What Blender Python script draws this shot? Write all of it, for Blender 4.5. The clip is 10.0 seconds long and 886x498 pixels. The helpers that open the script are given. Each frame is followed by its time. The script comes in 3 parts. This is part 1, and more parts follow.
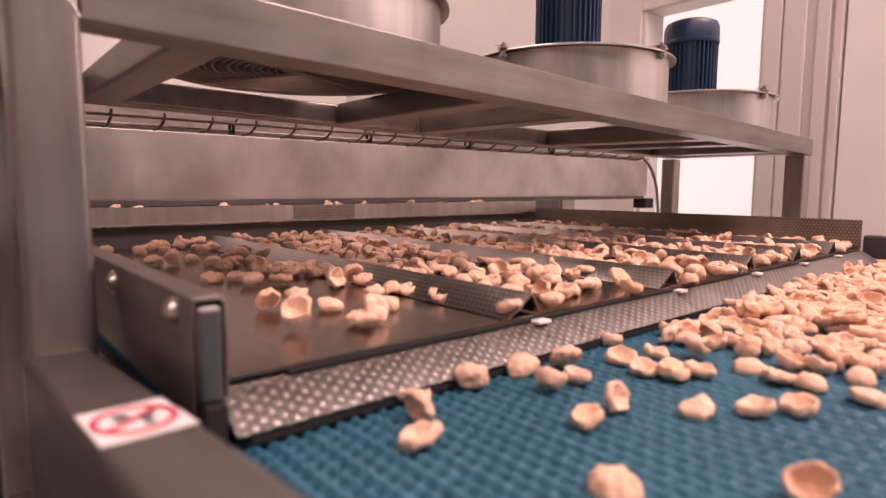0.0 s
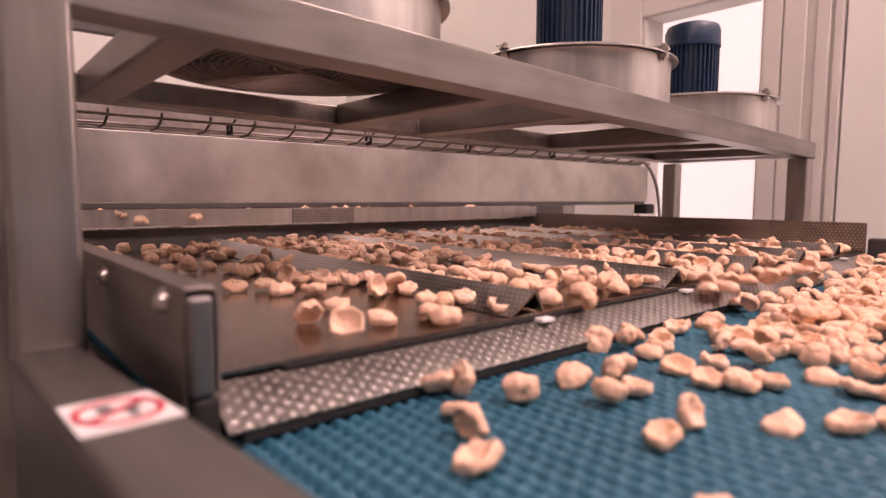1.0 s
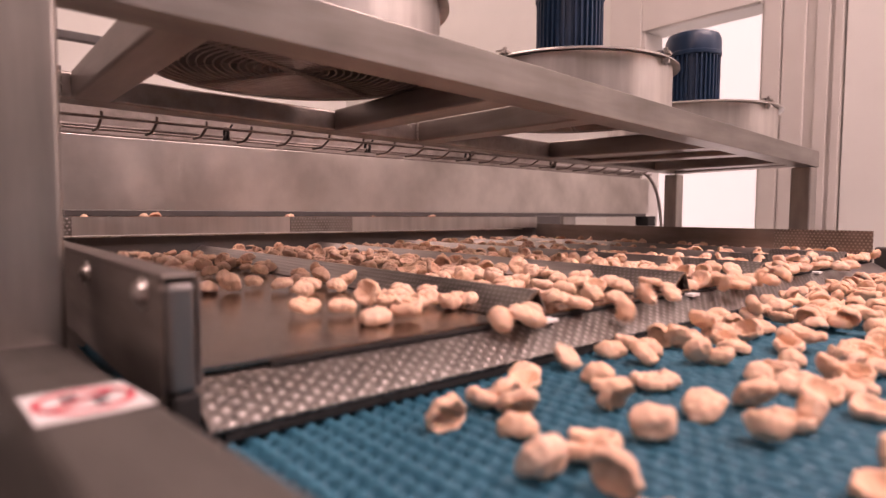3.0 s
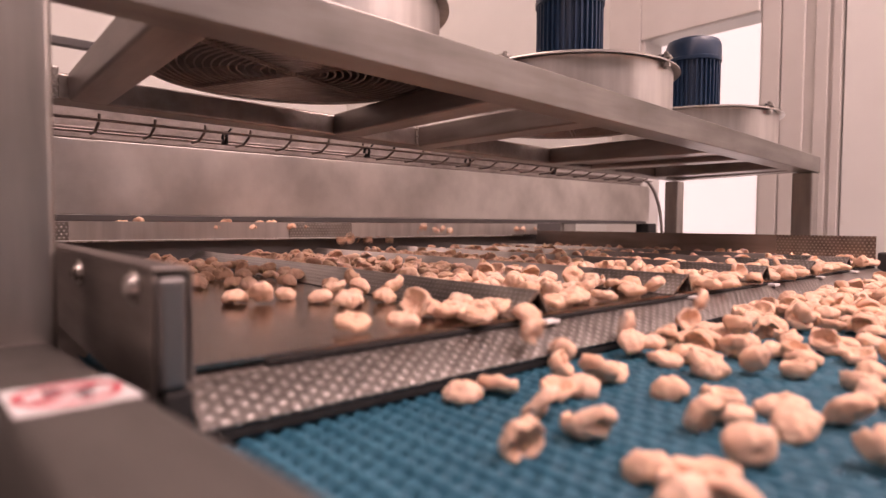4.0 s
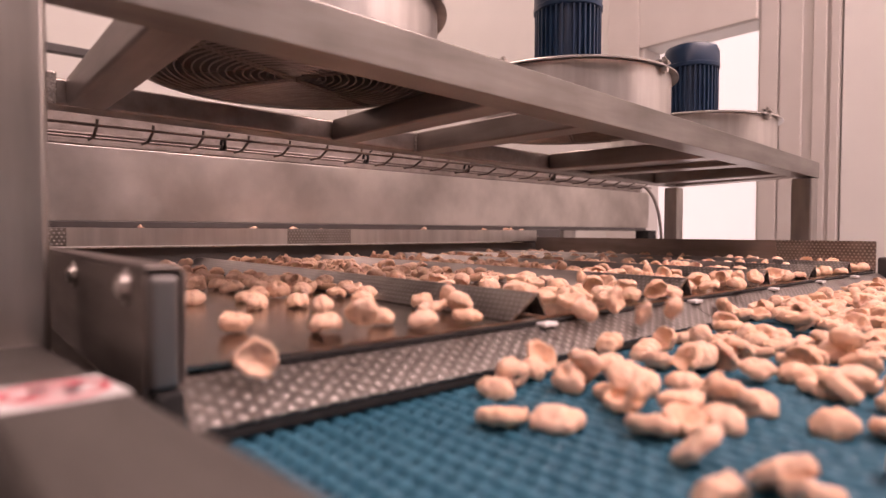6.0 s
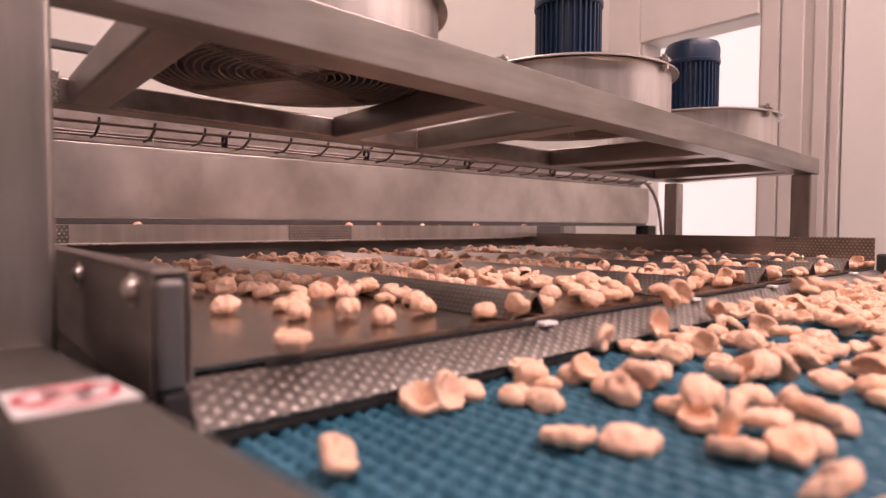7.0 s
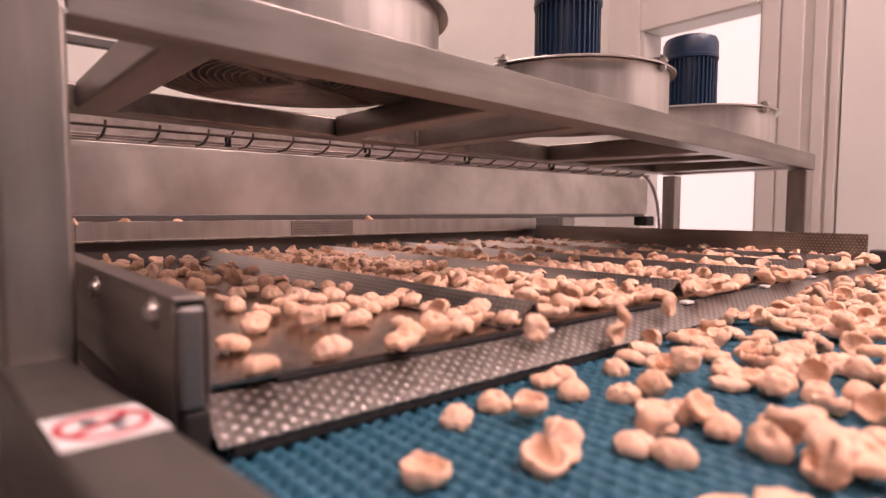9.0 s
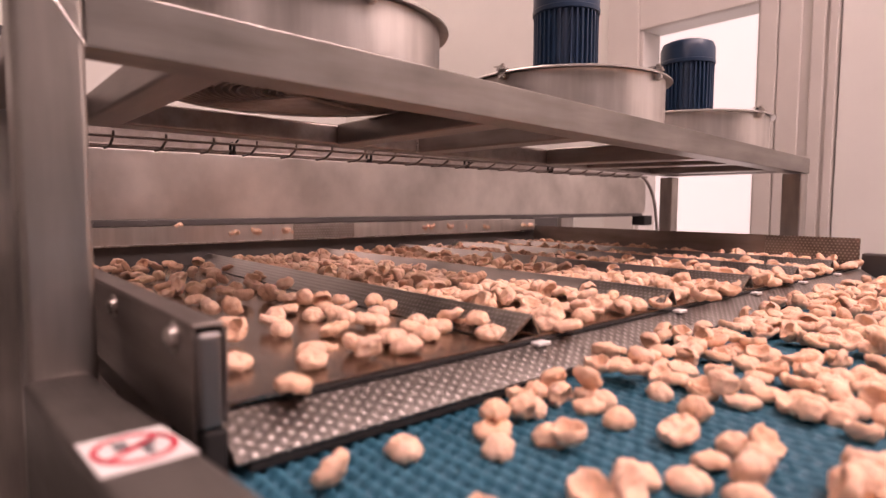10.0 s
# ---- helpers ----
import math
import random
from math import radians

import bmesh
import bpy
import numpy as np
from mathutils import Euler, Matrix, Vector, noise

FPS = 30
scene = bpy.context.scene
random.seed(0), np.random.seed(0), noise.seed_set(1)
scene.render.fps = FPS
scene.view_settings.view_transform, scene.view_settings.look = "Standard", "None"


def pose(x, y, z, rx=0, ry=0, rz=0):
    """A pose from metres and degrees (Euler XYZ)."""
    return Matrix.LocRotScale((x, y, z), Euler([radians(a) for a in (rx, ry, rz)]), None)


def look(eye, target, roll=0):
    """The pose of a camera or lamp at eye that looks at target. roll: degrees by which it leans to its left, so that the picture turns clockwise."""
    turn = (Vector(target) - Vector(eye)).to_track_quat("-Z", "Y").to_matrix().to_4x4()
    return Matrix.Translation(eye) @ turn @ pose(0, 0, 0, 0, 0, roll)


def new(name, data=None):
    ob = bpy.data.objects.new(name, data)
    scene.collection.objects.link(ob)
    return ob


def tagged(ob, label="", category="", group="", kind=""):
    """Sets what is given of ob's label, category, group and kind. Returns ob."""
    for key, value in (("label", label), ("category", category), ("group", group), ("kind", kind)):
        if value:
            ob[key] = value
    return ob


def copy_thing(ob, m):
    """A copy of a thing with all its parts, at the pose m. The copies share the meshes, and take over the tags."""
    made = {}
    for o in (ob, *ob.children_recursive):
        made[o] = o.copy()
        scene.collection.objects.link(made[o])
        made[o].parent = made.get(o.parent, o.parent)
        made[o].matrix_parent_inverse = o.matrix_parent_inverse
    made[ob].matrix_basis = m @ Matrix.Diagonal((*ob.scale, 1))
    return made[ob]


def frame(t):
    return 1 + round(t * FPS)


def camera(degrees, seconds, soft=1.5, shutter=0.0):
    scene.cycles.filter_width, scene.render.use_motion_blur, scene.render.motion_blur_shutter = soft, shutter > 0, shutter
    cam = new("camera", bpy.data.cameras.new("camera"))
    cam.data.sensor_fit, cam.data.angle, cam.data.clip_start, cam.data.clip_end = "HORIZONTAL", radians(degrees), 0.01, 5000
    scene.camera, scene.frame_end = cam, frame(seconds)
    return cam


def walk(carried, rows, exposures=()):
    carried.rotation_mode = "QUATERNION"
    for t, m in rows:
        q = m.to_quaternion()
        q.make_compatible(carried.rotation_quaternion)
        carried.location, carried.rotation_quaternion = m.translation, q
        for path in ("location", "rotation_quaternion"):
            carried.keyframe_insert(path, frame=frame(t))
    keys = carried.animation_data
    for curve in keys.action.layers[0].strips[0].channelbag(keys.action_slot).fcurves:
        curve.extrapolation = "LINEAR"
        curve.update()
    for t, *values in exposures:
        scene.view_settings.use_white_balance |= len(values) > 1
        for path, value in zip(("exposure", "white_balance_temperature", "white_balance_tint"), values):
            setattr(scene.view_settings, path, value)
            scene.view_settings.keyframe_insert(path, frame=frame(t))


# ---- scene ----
cam = camera(74.2, 10.0, soft=1.4, shutter=0.5)
PATH = [
    (0, (0.246, -0.088, 0.083), (-1.266, 1.204, -0.125), 0.3),
    (0.5, (0.243, -0.086, 0.08), (-1.27, 1.207, -0.115), 0.3),
    (1, (0.239, -0.083, 0.074), (-1.275, 1.212, -0.104), 0.3),
    (1.5, (0.237, -0.08, 0.07), (-1.279, 1.214, -0.095), 0.3),
    (2, (0.235, -0.078, 0.068), (-1.282, 1.217, -0.084), 0.3),
    (2.5, (0.233, -0.076, 0.065), (-1.284, 1.219, -0.072), 0.3),
    (4, (0.226, -0.07, 0.055), (-1.293, 1.227, -0.033), 0.3),
    (4.5, (0.226, -0.069, 0.053), (-1.295, 1.228, -0.017), 0.3),
    (5, (0.225, -0.068, 0.051), (-1.296, 1.23, -0.002), 0.3),
    (5.5, (0.225, -0.067, 0.051), (-1.295, 1.231, -0.003), 0.2),
    (7, (0.228, -0.07, 0.055), (-1.293, 1.227, -0.025), 0.2),
    (7.5, (0.229, -0.072, 0.059), (-1.29, 1.226, -0.037), 0.2),
    (8, (0.231, -0.073, 0.061), (-1.288, 1.224, -0.046), 0.2),
    (8.5, (0.233, -0.075, 0.065), (-1.285, 1.221, -0.053), 0.1),
    (9, (0.237, -0.079, 0.072), (-1.28, 1.217, -0.061), 0.2),
    (9.5, (0.242, -0.084, 0.08), (-1.274, 1.212, -0.061), 0.2),
    (10, (0.247, -0.089, 0.087), (-1.268, 1.208, -0.066), 0.2),
]
walk(cam, [(t, look(eye, target, roll)) for t, eye, target, roll in PATH])
cam.data.dof.use_dof = True
cam.data.dof.focus_distance = 0.72
cam.data.dof.aperture_fstop = 6.6

# ---- world and light ----
world = bpy.data.worlds.new("world")
scene.world = world
world.use_nodes = True
_sky = world.node_tree.nodes.new("ShaderNodeTexSky")
_sky.sky_type, _sky.sun_disc = "NISHITA", False
_sky.sun_elevation, _sky.sun_rotation = radians(40), radians(20)
world.node_tree.links.new(_sky.outputs[0], world.node_tree.nodes["Background"].inputs[0])
world.node_tree.nodes["Background"].inputs[1].default_value = 0.1

# the film's picture is graded warm and pink
scene.view_settings.exposure = 0.06
scene.view_settings.use_white_balance = True
scene.view_settings.white_balance_temperature = 7300
scene.view_settings.white_balance_tint = 40


def area_lamp(name, x, y, z, sx, sy, watts, colour, rx=0, ry=0):
    data = bpy.data.lights.new(name, "AREA")
    data.shape, data.size, data.size_y, data.energy, data.color = "RECTANGLE", sx, sy, watts, colour
    ob = new(name, data)
    ob.matrix_world = pose(x, y, z, rx, ry, 0)
    return ob


WARM = (1.0, 0.85, 0.785)
NEUTRAL = (1.0, 0.885, 0.825)
YELLOWISH = (1.0, 0.90, 0.76)
# unseen lamps, added to brighten the belt, far wall and back lanes
LAMPS = [(1.1, -0.55), (1.35, 1.12), (-1.75, 1.10), (1.05, -2.9)]
LAMP_Z = 2.32
for lx, ly in LAMPS:
    area_lamp("unseen_fill_lamp", lx, ly, LAMP_Z - 0.05, 1.0, 1.5, {1.1: 23, 1.35: 80, -1.75: 14}[lx] if ly > -1 else 12, {1.35: NEUTRAL, -1.75: YELLOWISH}.get(lx, WARM))

# ---- materials ----


def node(nt, kind, **values):
    n = nt.nodes.new(kind)
    for key, v in values.items():
        if key == "op":
            n.operation = v
        else:
            n.inputs[int(key[1:])].default_value = v
    return n


def link(nt, a, b):
    nt.links.new(a, b)


def coords(nt):
    return nt.nodes.new("ShaderNodeTexCoord").outputs["Object"]


def scaled(nt, vec, s):
    m = nt.nodes.new("ShaderNodeMapping")
    m.inputs["Scale"].default_value = s
    link(nt, vec, m.inputs["Vector"])
    return m.outputs[0]


def noise_tex(nt, vec, scale, detail=4.0, rough=0.55):
    n = nt.nodes.new("ShaderNodeTexNoise")
    n.inputs["Scale"].default_value, n.inputs["Detail"].default_value, n.inputs["Roughness"].default_value = scale, detail, rough
    link(nt, vec, n.inputs["Vector"])
    return n.outputs["Fac"]


def ranged(nt, val, a, b, lo=0.3, hi=0.7):
    r = nt.nodes.new("ShaderNodeMapRange")
    r.inputs[1].default_value, r.inputs[2].default_value, r.inputs[3].default_value, r.inputs[4].default_value = lo, hi, a, b
    link(nt, val, r.inputs[0])
    return r.outputs[0]


def mixed(nt, fac, c1, c2):
    m = nt.nodes.new("ShaderNodeMix")
    m.data_type = "RGBA"
    m.inputs["A"].default_value, m.inputs["B"].default_value = (*c1, 1), (*c2, 1)
    link(nt, fac, m.inputs["Factor"])
    return m.outputs["Result"]


def bump(nt, height, strength, distance, bsdf, prev=None):
    b = nt.nodes.new("ShaderNodeBump")
    b.inputs["Strength"].default_value, b.inputs["Distance"].default_value = strength, distance
    link(nt, height, b.inputs["Height"])
    if prev:
        link(nt, prev, b.inputs["Normal"])
    link(nt, b.outputs[0], bsdf.inputs["Normal"])
    return b.outputs[0]


def blank(name, metal=0.0, rough=0.5):
    mat = bpy.data.materials.new(name)
    mat.use_nodes = True
    nt = mat.node_tree
    bsdf = nt.nodes["Principled BSDF"]
    bsdf.inputs["Metallic"].default_value, bsdf.inputs["Roughness"].default_value = metal, rough
    return mat, nt, bsdf


def hex_dots(nt, vec, pitch, axes=(0, 1)):
    """Height of a staggered grid of round dots, 1 in a dot's middle, over two of the object's axes."""
    out = []
    sep, com = nt.nodes.new("ShaderNodeSeparateXYZ"), nt.nodes.new("ShaderNodeCombineXYZ")
    link(nt, vec, sep.inputs[0])
    link(nt, sep.outputs[axes[0]], com.inputs[0]), link(nt, sep.outputs[axes[1]], com.inputs[1])
    vec = com.outputs[0]
    for shift in (0.0, 0.5):
        m = nt.nodes.new("ShaderNodeVectorMath")
        m.operation = "MULTIPLY_ADD"
        m.inputs[1].default_value = (1 / pitch, 1 / (pitch * 1.732), 0)
        m.inputs[2].default_value = (shift, shift, 0)
        link(nt, vec, m.inputs[0])
        f = nt.nodes.new("ShaderNodeVectorMath")
        f.operation = "FRACTION"
        link(nt, m.outputs[0], f.inputs[0])
        c = nt.nodes.new("ShaderNodeVectorMath")
        c.operation = "MULTIPLY_ADD"
        c.inputs[1].default_value, c.inputs[2].default_value = (1, 1.732, 0), (-0.5, -0.866, 0)
        link(nt, f.outputs[0], c.inputs[0])
        ln = nt.nodes.new("ShaderNodeVectorMath")
        ln.operation = "LENGTH"
        link(nt, c.outputs[0], ln.inputs[0])
        out.append(ln.outputs["Value"])
    mn = node(nt, "ShaderNodeMath", op="MINIMUM")
    link(nt, out[0], mn.inputs[0]), link(nt, out[1], mn.inputs[1])
    r = nt.nodes.new("ShaderNodeMapRange")
    r.interpolation_type = "SMOOTHSTEP"
    r.inputs[1].default_value, r.inputs[2].default_value, r.inputs[3].default_value, r.inputs[4].default_value = 0.15, 0.34, 1, 0
    link(nt, mn.outputs[0], r.inputs[0])
    return r.outputs[0]


def steel(name, c1, c2, r1, r2, brush=(6, 6, 300), dots=0.0, dot_depth=0.0006, worn_glint=False, streak=1.0, axes=(0, 1)):
    mat, nt, bsdf = blank(name, 1.0, r1)
    co = coords(nt)
    blot_a, blot_b = noise_tex(nt, co, 9, 5), noise_tex(nt, scaled(nt, co, tuple(min(v, 40) / 40 for v in brush)), 60, 3)
    blend = node(nt, "ShaderNodeMath", op="ADD")
    link(nt, blot_a, blend.inputs[0])
    thin = node(nt, "ShaderNodeMath", op="MULTIPLY", i1=streak)
    link(nt, blot_b, thin.inputs[0]), link(nt, thin.outputs[0], blend.inputs[1])
    half = node(nt, "ShaderNodeMath", op="MULTIPLY", i1=1.0 / (1.0 + streak))
    link(nt, blend.outputs[0], half.inputs[0])
    blot = half.outputs[0]
    grain = noise_tex(nt, scaled(nt, co, brush), 8, 3)
    link(nt, mixed(nt, ranged(nt, blot, 0, 1, 0.36, 0.64), tuple(v * 0.86 for v in c1), tuple(v * 1.10 for v in c2)), bsdf.inputs["Base Color"])
    mix = node(nt, "ShaderNodeMath", op="ADD")
    link(nt, ranged(nt, blot, 0, (r2 - r1) * 0.5), mix.inputs[0])
    link(nt, ranged(nt, grain, r1, r1 + (r2 - r1) * 0.5), mix.inputs[1])
    link(nt, mix.outputs[0], bsdf.inputs["Roughness"])
    nrm = bump(nt, grain, 0.12, 0.0006, bsdf)
    if not dots:
        wave = noise_tex(nt, co, 11, 2)
        nrm = bump(nt, wave, 0.16, 0.006, bsdf, nrm)
    if dots:
        height = hex_dots(nt, co, dots, axes)
        bump(nt, height, 1.0, dot_depth, bsdf, nrm)
        # rubbed dot tops, with their glint put into a lighter base colour
        if worn_glint:
            mx = nt.nodes.new("ShaderNodeMix")
            mx.data_type = "RGBA"
            link(nt, bsdf.inputs["Base Color"].links[0].from_socket, mx.inputs["A"])
            mx.inputs["B"].default_value = (0.42, 0.395, 0.375, 1)
            link(nt, height, mx.inputs["Factor"])
            link(nt, mx.outputs["Result"], bsdf.inputs["Base Color"])
    return mat


# same frame steel in three tones; shade on beams and undersides is in the colour
STEEL_Y_DIM = steel("brushed_steel_beam_dim", (0.255, 0.238, 0.225), (0.335, 0.316, 0.30), 0.28, 0.42, (300, 5, 300))
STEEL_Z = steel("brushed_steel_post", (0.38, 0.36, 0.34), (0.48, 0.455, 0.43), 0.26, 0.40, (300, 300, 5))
STEEL_X_SHADED = steel("brushed_steel_cross_shaded", (0.30, 0.262, 0.245), (0.38, 0.337, 0.316), 0.28, 0.42, (5, 300, 300))
STEEL_PANEL = steel("satin_steel_panel", (0.62, 0.585, 0.555), (0.70, 0.665, 0.635), 0.28, 0.40, (30, 12, 3), streak=0.0)
_nt = STEEL_PANEL.node_tree
_b = _nt.nodes["Principled BSDF"]
bump(_nt, noise_tex(_nt, scaled(_nt, coords(_nt), (1, 1, 0.35)), 6.0, 2), 0.22, 0.012, _b, _b.inputs["Normal"].links[0].from_socket)
STEEL_DRUM = steel("spun_steel", (0.55, 0.525, 0.505), (0.63, 0.605, 0.58), 0.30, 0.42, (60, 60, 3))
STEEL_TRAY = steel("dimpled_tray_steel", (0.31, 0.27, 0.242), (0.38, 0.33, 0.295), 0.12, 0.20, (5, 200, 200), 0.0042, 0.00018)
STEEL_LIP = steel("dimpled_lip_steel", (0.21, 0.19, 0.18), (0.28, 0.255, 0.24), 0.36, 0.48, (120, 120, 120), 0.0054, 0.0003, True)
STEEL_DIV = steel("dimpled_divider_steel", (0.24, 0.215, 0.20), (0.31, 0.28, 0.26), 0.26, 0.36, (120, 120, 120), 0.0042, 0.0003, True)
STEEL_DIV_XZ = steel("dimpled_end_steel", (0.24, 0.215, 0.20), (0.31, 0.28, 0.26), 0.26, 0.36, (120, 120, 120), 0.0050, 0.0003, True, axes=(0, 2))
STEEL_DIV_YZ = steel("dimpled_guide_steel", (0.24, 0.215, 0.20), (0.31, 0.28, 0.26), 0.26, 0.36, (120, 120, 120), 0.0050, 0.0003, True, axes=(1, 2))
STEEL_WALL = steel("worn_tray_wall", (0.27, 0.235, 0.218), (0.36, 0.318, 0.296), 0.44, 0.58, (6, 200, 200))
STEEL_CAP = steel("cap_steel", (0.20, 0.19, 0.187), (0.27, 0.255, 0.25), 0.36, 0.48, (200, 200, 6))
STEEL_BAR = steel("scuffed_satin_bar", (0.125, 0.114, 0.107), (0.185, 0.17, 0.16), 0.44, 0.58, (5, 200, 200))
CHROME = steel("bolt_steel", (0.62, 0.58, 0.55), (0.70, 0.66, 0.63), 0.22, 0.34, (60, 60, 60))
GUARD_WIRE = steel("guard_wire_steel", (0.30, 0.262, 0.245), (0.38, 0.335, 0.315), 0.34, 0.48, (60, 60, 60))
WIRE = steel("wire_steel", (0.17, 0.142, 0.13), (0.23, 0.195, 0.18), 0.42, 0.56, (60, 60, 60))


def plain(name, c1, c2, rough, scale=40, bump_d=0.0004, metal=0.0, coat=0.0):
    mat, nt, bsdf = blank(name, metal, rough)
    co = coords(nt)
    n1, n2 = noise_tex(nt, co, scale, 5), noise_tex(nt, co, scale * 0.13, 3)
    add = node(nt, "ShaderNodeMath", op="ADD")
    link(nt, n1, add.inputs[0]), link(nt, n2, add.inputs[1])
    link(nt, mixed(nt, ranged(nt, add.outputs[0], 0, 1, 0.7, 1.3), c1, c2), bsdf.inputs["Base Color"])
    link(nt, ranged(nt, n2, rough - 0.06, rough + 0.08), bsdf.inputs["Roughness"])
    bump(nt, n1, 0.25, bump_d, bsdf)
    return mat


PAINT_BLUE = plain("blue_motor_paint", (0.008, 0.028, 0.064), (0.011, 0.037, 0.084), 0.38, 60)
RUBBER = plain("black_rubber", (0.007, 0.0065, 0.0065), (0.013, 0.012, 0.012), 0.75, 80)
WALL_PAINT = plain("white_wall_panel", (0.79, 0.775, 0.74), (0.84, 0.825, 0.79), 0.55, 6)
CLADDING = plain("grey_cladding", (0.60, 0.565, 0.53), (0.67, 0.63, 0.595), 0.45, 8)
FRAME_PAINT = plain("door_frame_paint", (0.66, 0.62, 0.585), (0.73, 0.69, 0.65), 0.45, 8)
FLOOR_MAT = plain("resin_floor", (0.16, 0.15, 0.14), (0.22, 0.20, 0.19), 0.4, 5)
CEILING_MAT = plain("ceiling_paint", (0.72, 0.70, 0.67), (0.78, 0.75, 0.72), 0.6, 5)
STICKER_WHITE = plain("white_vinyl", (0.72, 0.70, 0.69), (0.80, 0.78, 0.77), 0.35, 60, 0.0001)
STICKER_RED = plain("red_ink", (0.55, 0.02, 0.045), (0.62, 0.03, 0.06), 0.35, 60, 0.0001)
STICKER_GREY = plain("grey_ink", (0.10, 0.10, 0.11), (0.16, 0.16, 0.17), 0.4, 60, 0.0001)
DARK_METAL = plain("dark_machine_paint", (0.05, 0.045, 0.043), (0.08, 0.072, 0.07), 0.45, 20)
CABLE_GREY = plain("grey_cable", (0.30, 0.27, 0.25), (0.36, 0.33, 0.31), 0.5, 60)

# blue belt: woven plastic with raised nubs
BELT_MAT, _nt, _b = blank("blue_belt_plastic", 0.0, 0.55)
_co = coords(_nt)
_n = noise_tex(_nt, _co, 130, 4)
_n2 = noise_tex(_nt, _co, 14, 4)
_add = node(_nt, "ShaderNodeMath", op="ADD")
link(_nt, _n, _add.inputs[0]), link(_nt, _n2, _add.inputs[1])
link(_nt, mixed(_nt, ranged(_nt, _add.outputs[0], 0, 1, 0.7, 1.3), (0.009, 0.094, 0.150), (0.021, 0.135, 0.200)), _b.inputs["Base Color"])
link(_nt, ranged(_nt, _n2, 0.48, 0.66), _b.inputs["Roughness"])
bump(_nt, _n, 0.3, 0.0006, _b)

# fresh pasta dough: matte, floury, slightly varied from piece to piece
PASTA_MAT, _nt, _b = blank("semolina_dough", 0.0, 0.72)
_co = coords(_nt)
_n = noise_tex(_nt, _co, 160, 5)
_n2 = noise_tex(_nt, _co, 900, 3)
_mix = node(_nt, "ShaderNodeMath", op="ADD")
link(_nt, _nt.nodes.new("ShaderNodeObjectInfo").outputs["Random"], _mix.inputs[0])
link(_nt, _nt.nodes.new("ShaderNodeNewGeometry").outputs["Random Per Island"], _mix.inputs[1])
_fract = node(_nt, "ShaderNodeMath", op="FRACT")
link(_nt, _mix.outputs[0], _fract.inputs[0])
_info = _fract.outputs[0]
_base = _nt.nodes.new("ShaderNodeMix")
_base.data_type = "RGBA"
link(_nt, mixed(_nt, ranged(_nt, _n, 0, 1), (0.76, 0.49, 0.355), (0.81, 0.565, 0.43)), _base.inputs["A"])
_base.inputs["B"].default_value = (0.745, 0.445, 0.285, 1)
link(_nt, ranged(_nt, _info, 0.0, 0.55, 0.0, 1.0), _base.inputs["Factor"])
link(_nt, _base.outputs["Result"], _b.inputs["Base Color"])
_b.inputs["Subsurface Weight"].default_value = 0.12
_b.inputs["Subsurface Radius"].default_value = (0.004, 0.002, 0.001)
_nrm = bump(_nt, _n, 0.8, 0.0022, _b)
bump(_nt, _n2, 0.35, 0.0004, _b, _nrm)

# emissive board material: the far room's brightness is put in as glow
GLOW = bpy.data.materials.new("glowing_room_board")
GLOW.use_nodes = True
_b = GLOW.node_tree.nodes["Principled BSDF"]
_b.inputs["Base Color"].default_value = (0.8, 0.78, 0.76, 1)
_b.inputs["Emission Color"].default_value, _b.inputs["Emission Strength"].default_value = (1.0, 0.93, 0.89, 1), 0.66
LAMP_GLOW = bpy.data.materials.new("lamp_diffuser")
LAMP_GLOW.use_nodes = True
_b = LAMP_GLOW.node_tree.nodes["Principled BSDF"]
_b.inputs["Emission Color"].default_value, _b.inputs["Emission Strength"].default_value = (*WARM, 1), 2.0


# ---- mesh helpers ----
def box(bm, x0, y0, z0, x1, y1, z1):
    m = Matrix.LocRotScale(((x0 + x1) / 2, (y0 + y1) / 2, (z0 + z1) / 2), None, (x1 - x0, y1 - y0, z1 - z0))
    return bmesh.ops.create_cube(bm, size=1, matrix=m)["verts"]


def rod(bm, a, b, r, seg=10, r2=None):
    a, b = Vector(a), Vector(b)
    m = Matrix.Translation((a + b) / 2) @ (b - a).to_track_quat("Z", "Y").to_matrix().to_4x4()
    bmesh.ops.create_cone(bm, cap_ends=True, segments=seg, radius1=r, radius2=r if r2 is None else r2, depth=(b - a).length, matrix=m)


def ring(bm, cx, cy, z, big, small, seg=64, sides=6):
    rows = []
    for i in range(seg):
        a = math.tau * i / seg
        rows.append([bm.verts.new((cx + (big + small * math.cos(b)) * math.cos(a), cy + (big + small * math.cos(b)) * math.sin(a), z + small * math.sin(b)))
                     for b in (math.tau * j / sides for j in range(sides))])
    for i in range(seg):
        p, q = rows[i], rows[(i + 1) % seg]
        for j in range(sides):
            bm.faces.new((p[j], q[j], q[(j + 1) % sides], p[(j + 1) % sides]))


def lathe(bm, cx, cy, profile, seg=64):
    """Turns (radius, height) pairs round the vertical through cx, cy."""
    rows = [[bm.verts.new((cx + r * math.cos(math.tau * i / seg), cy + r * math.sin(math.tau * i / seg), z)) for i in range(seg)] for r, z in profile]
    for p, q in zip(rows, rows[1:]):
        for i in range(seg):
            bm.faces.new((p[i], p[(i + 1) % seg], q[(i + 1) % seg], q[i]))


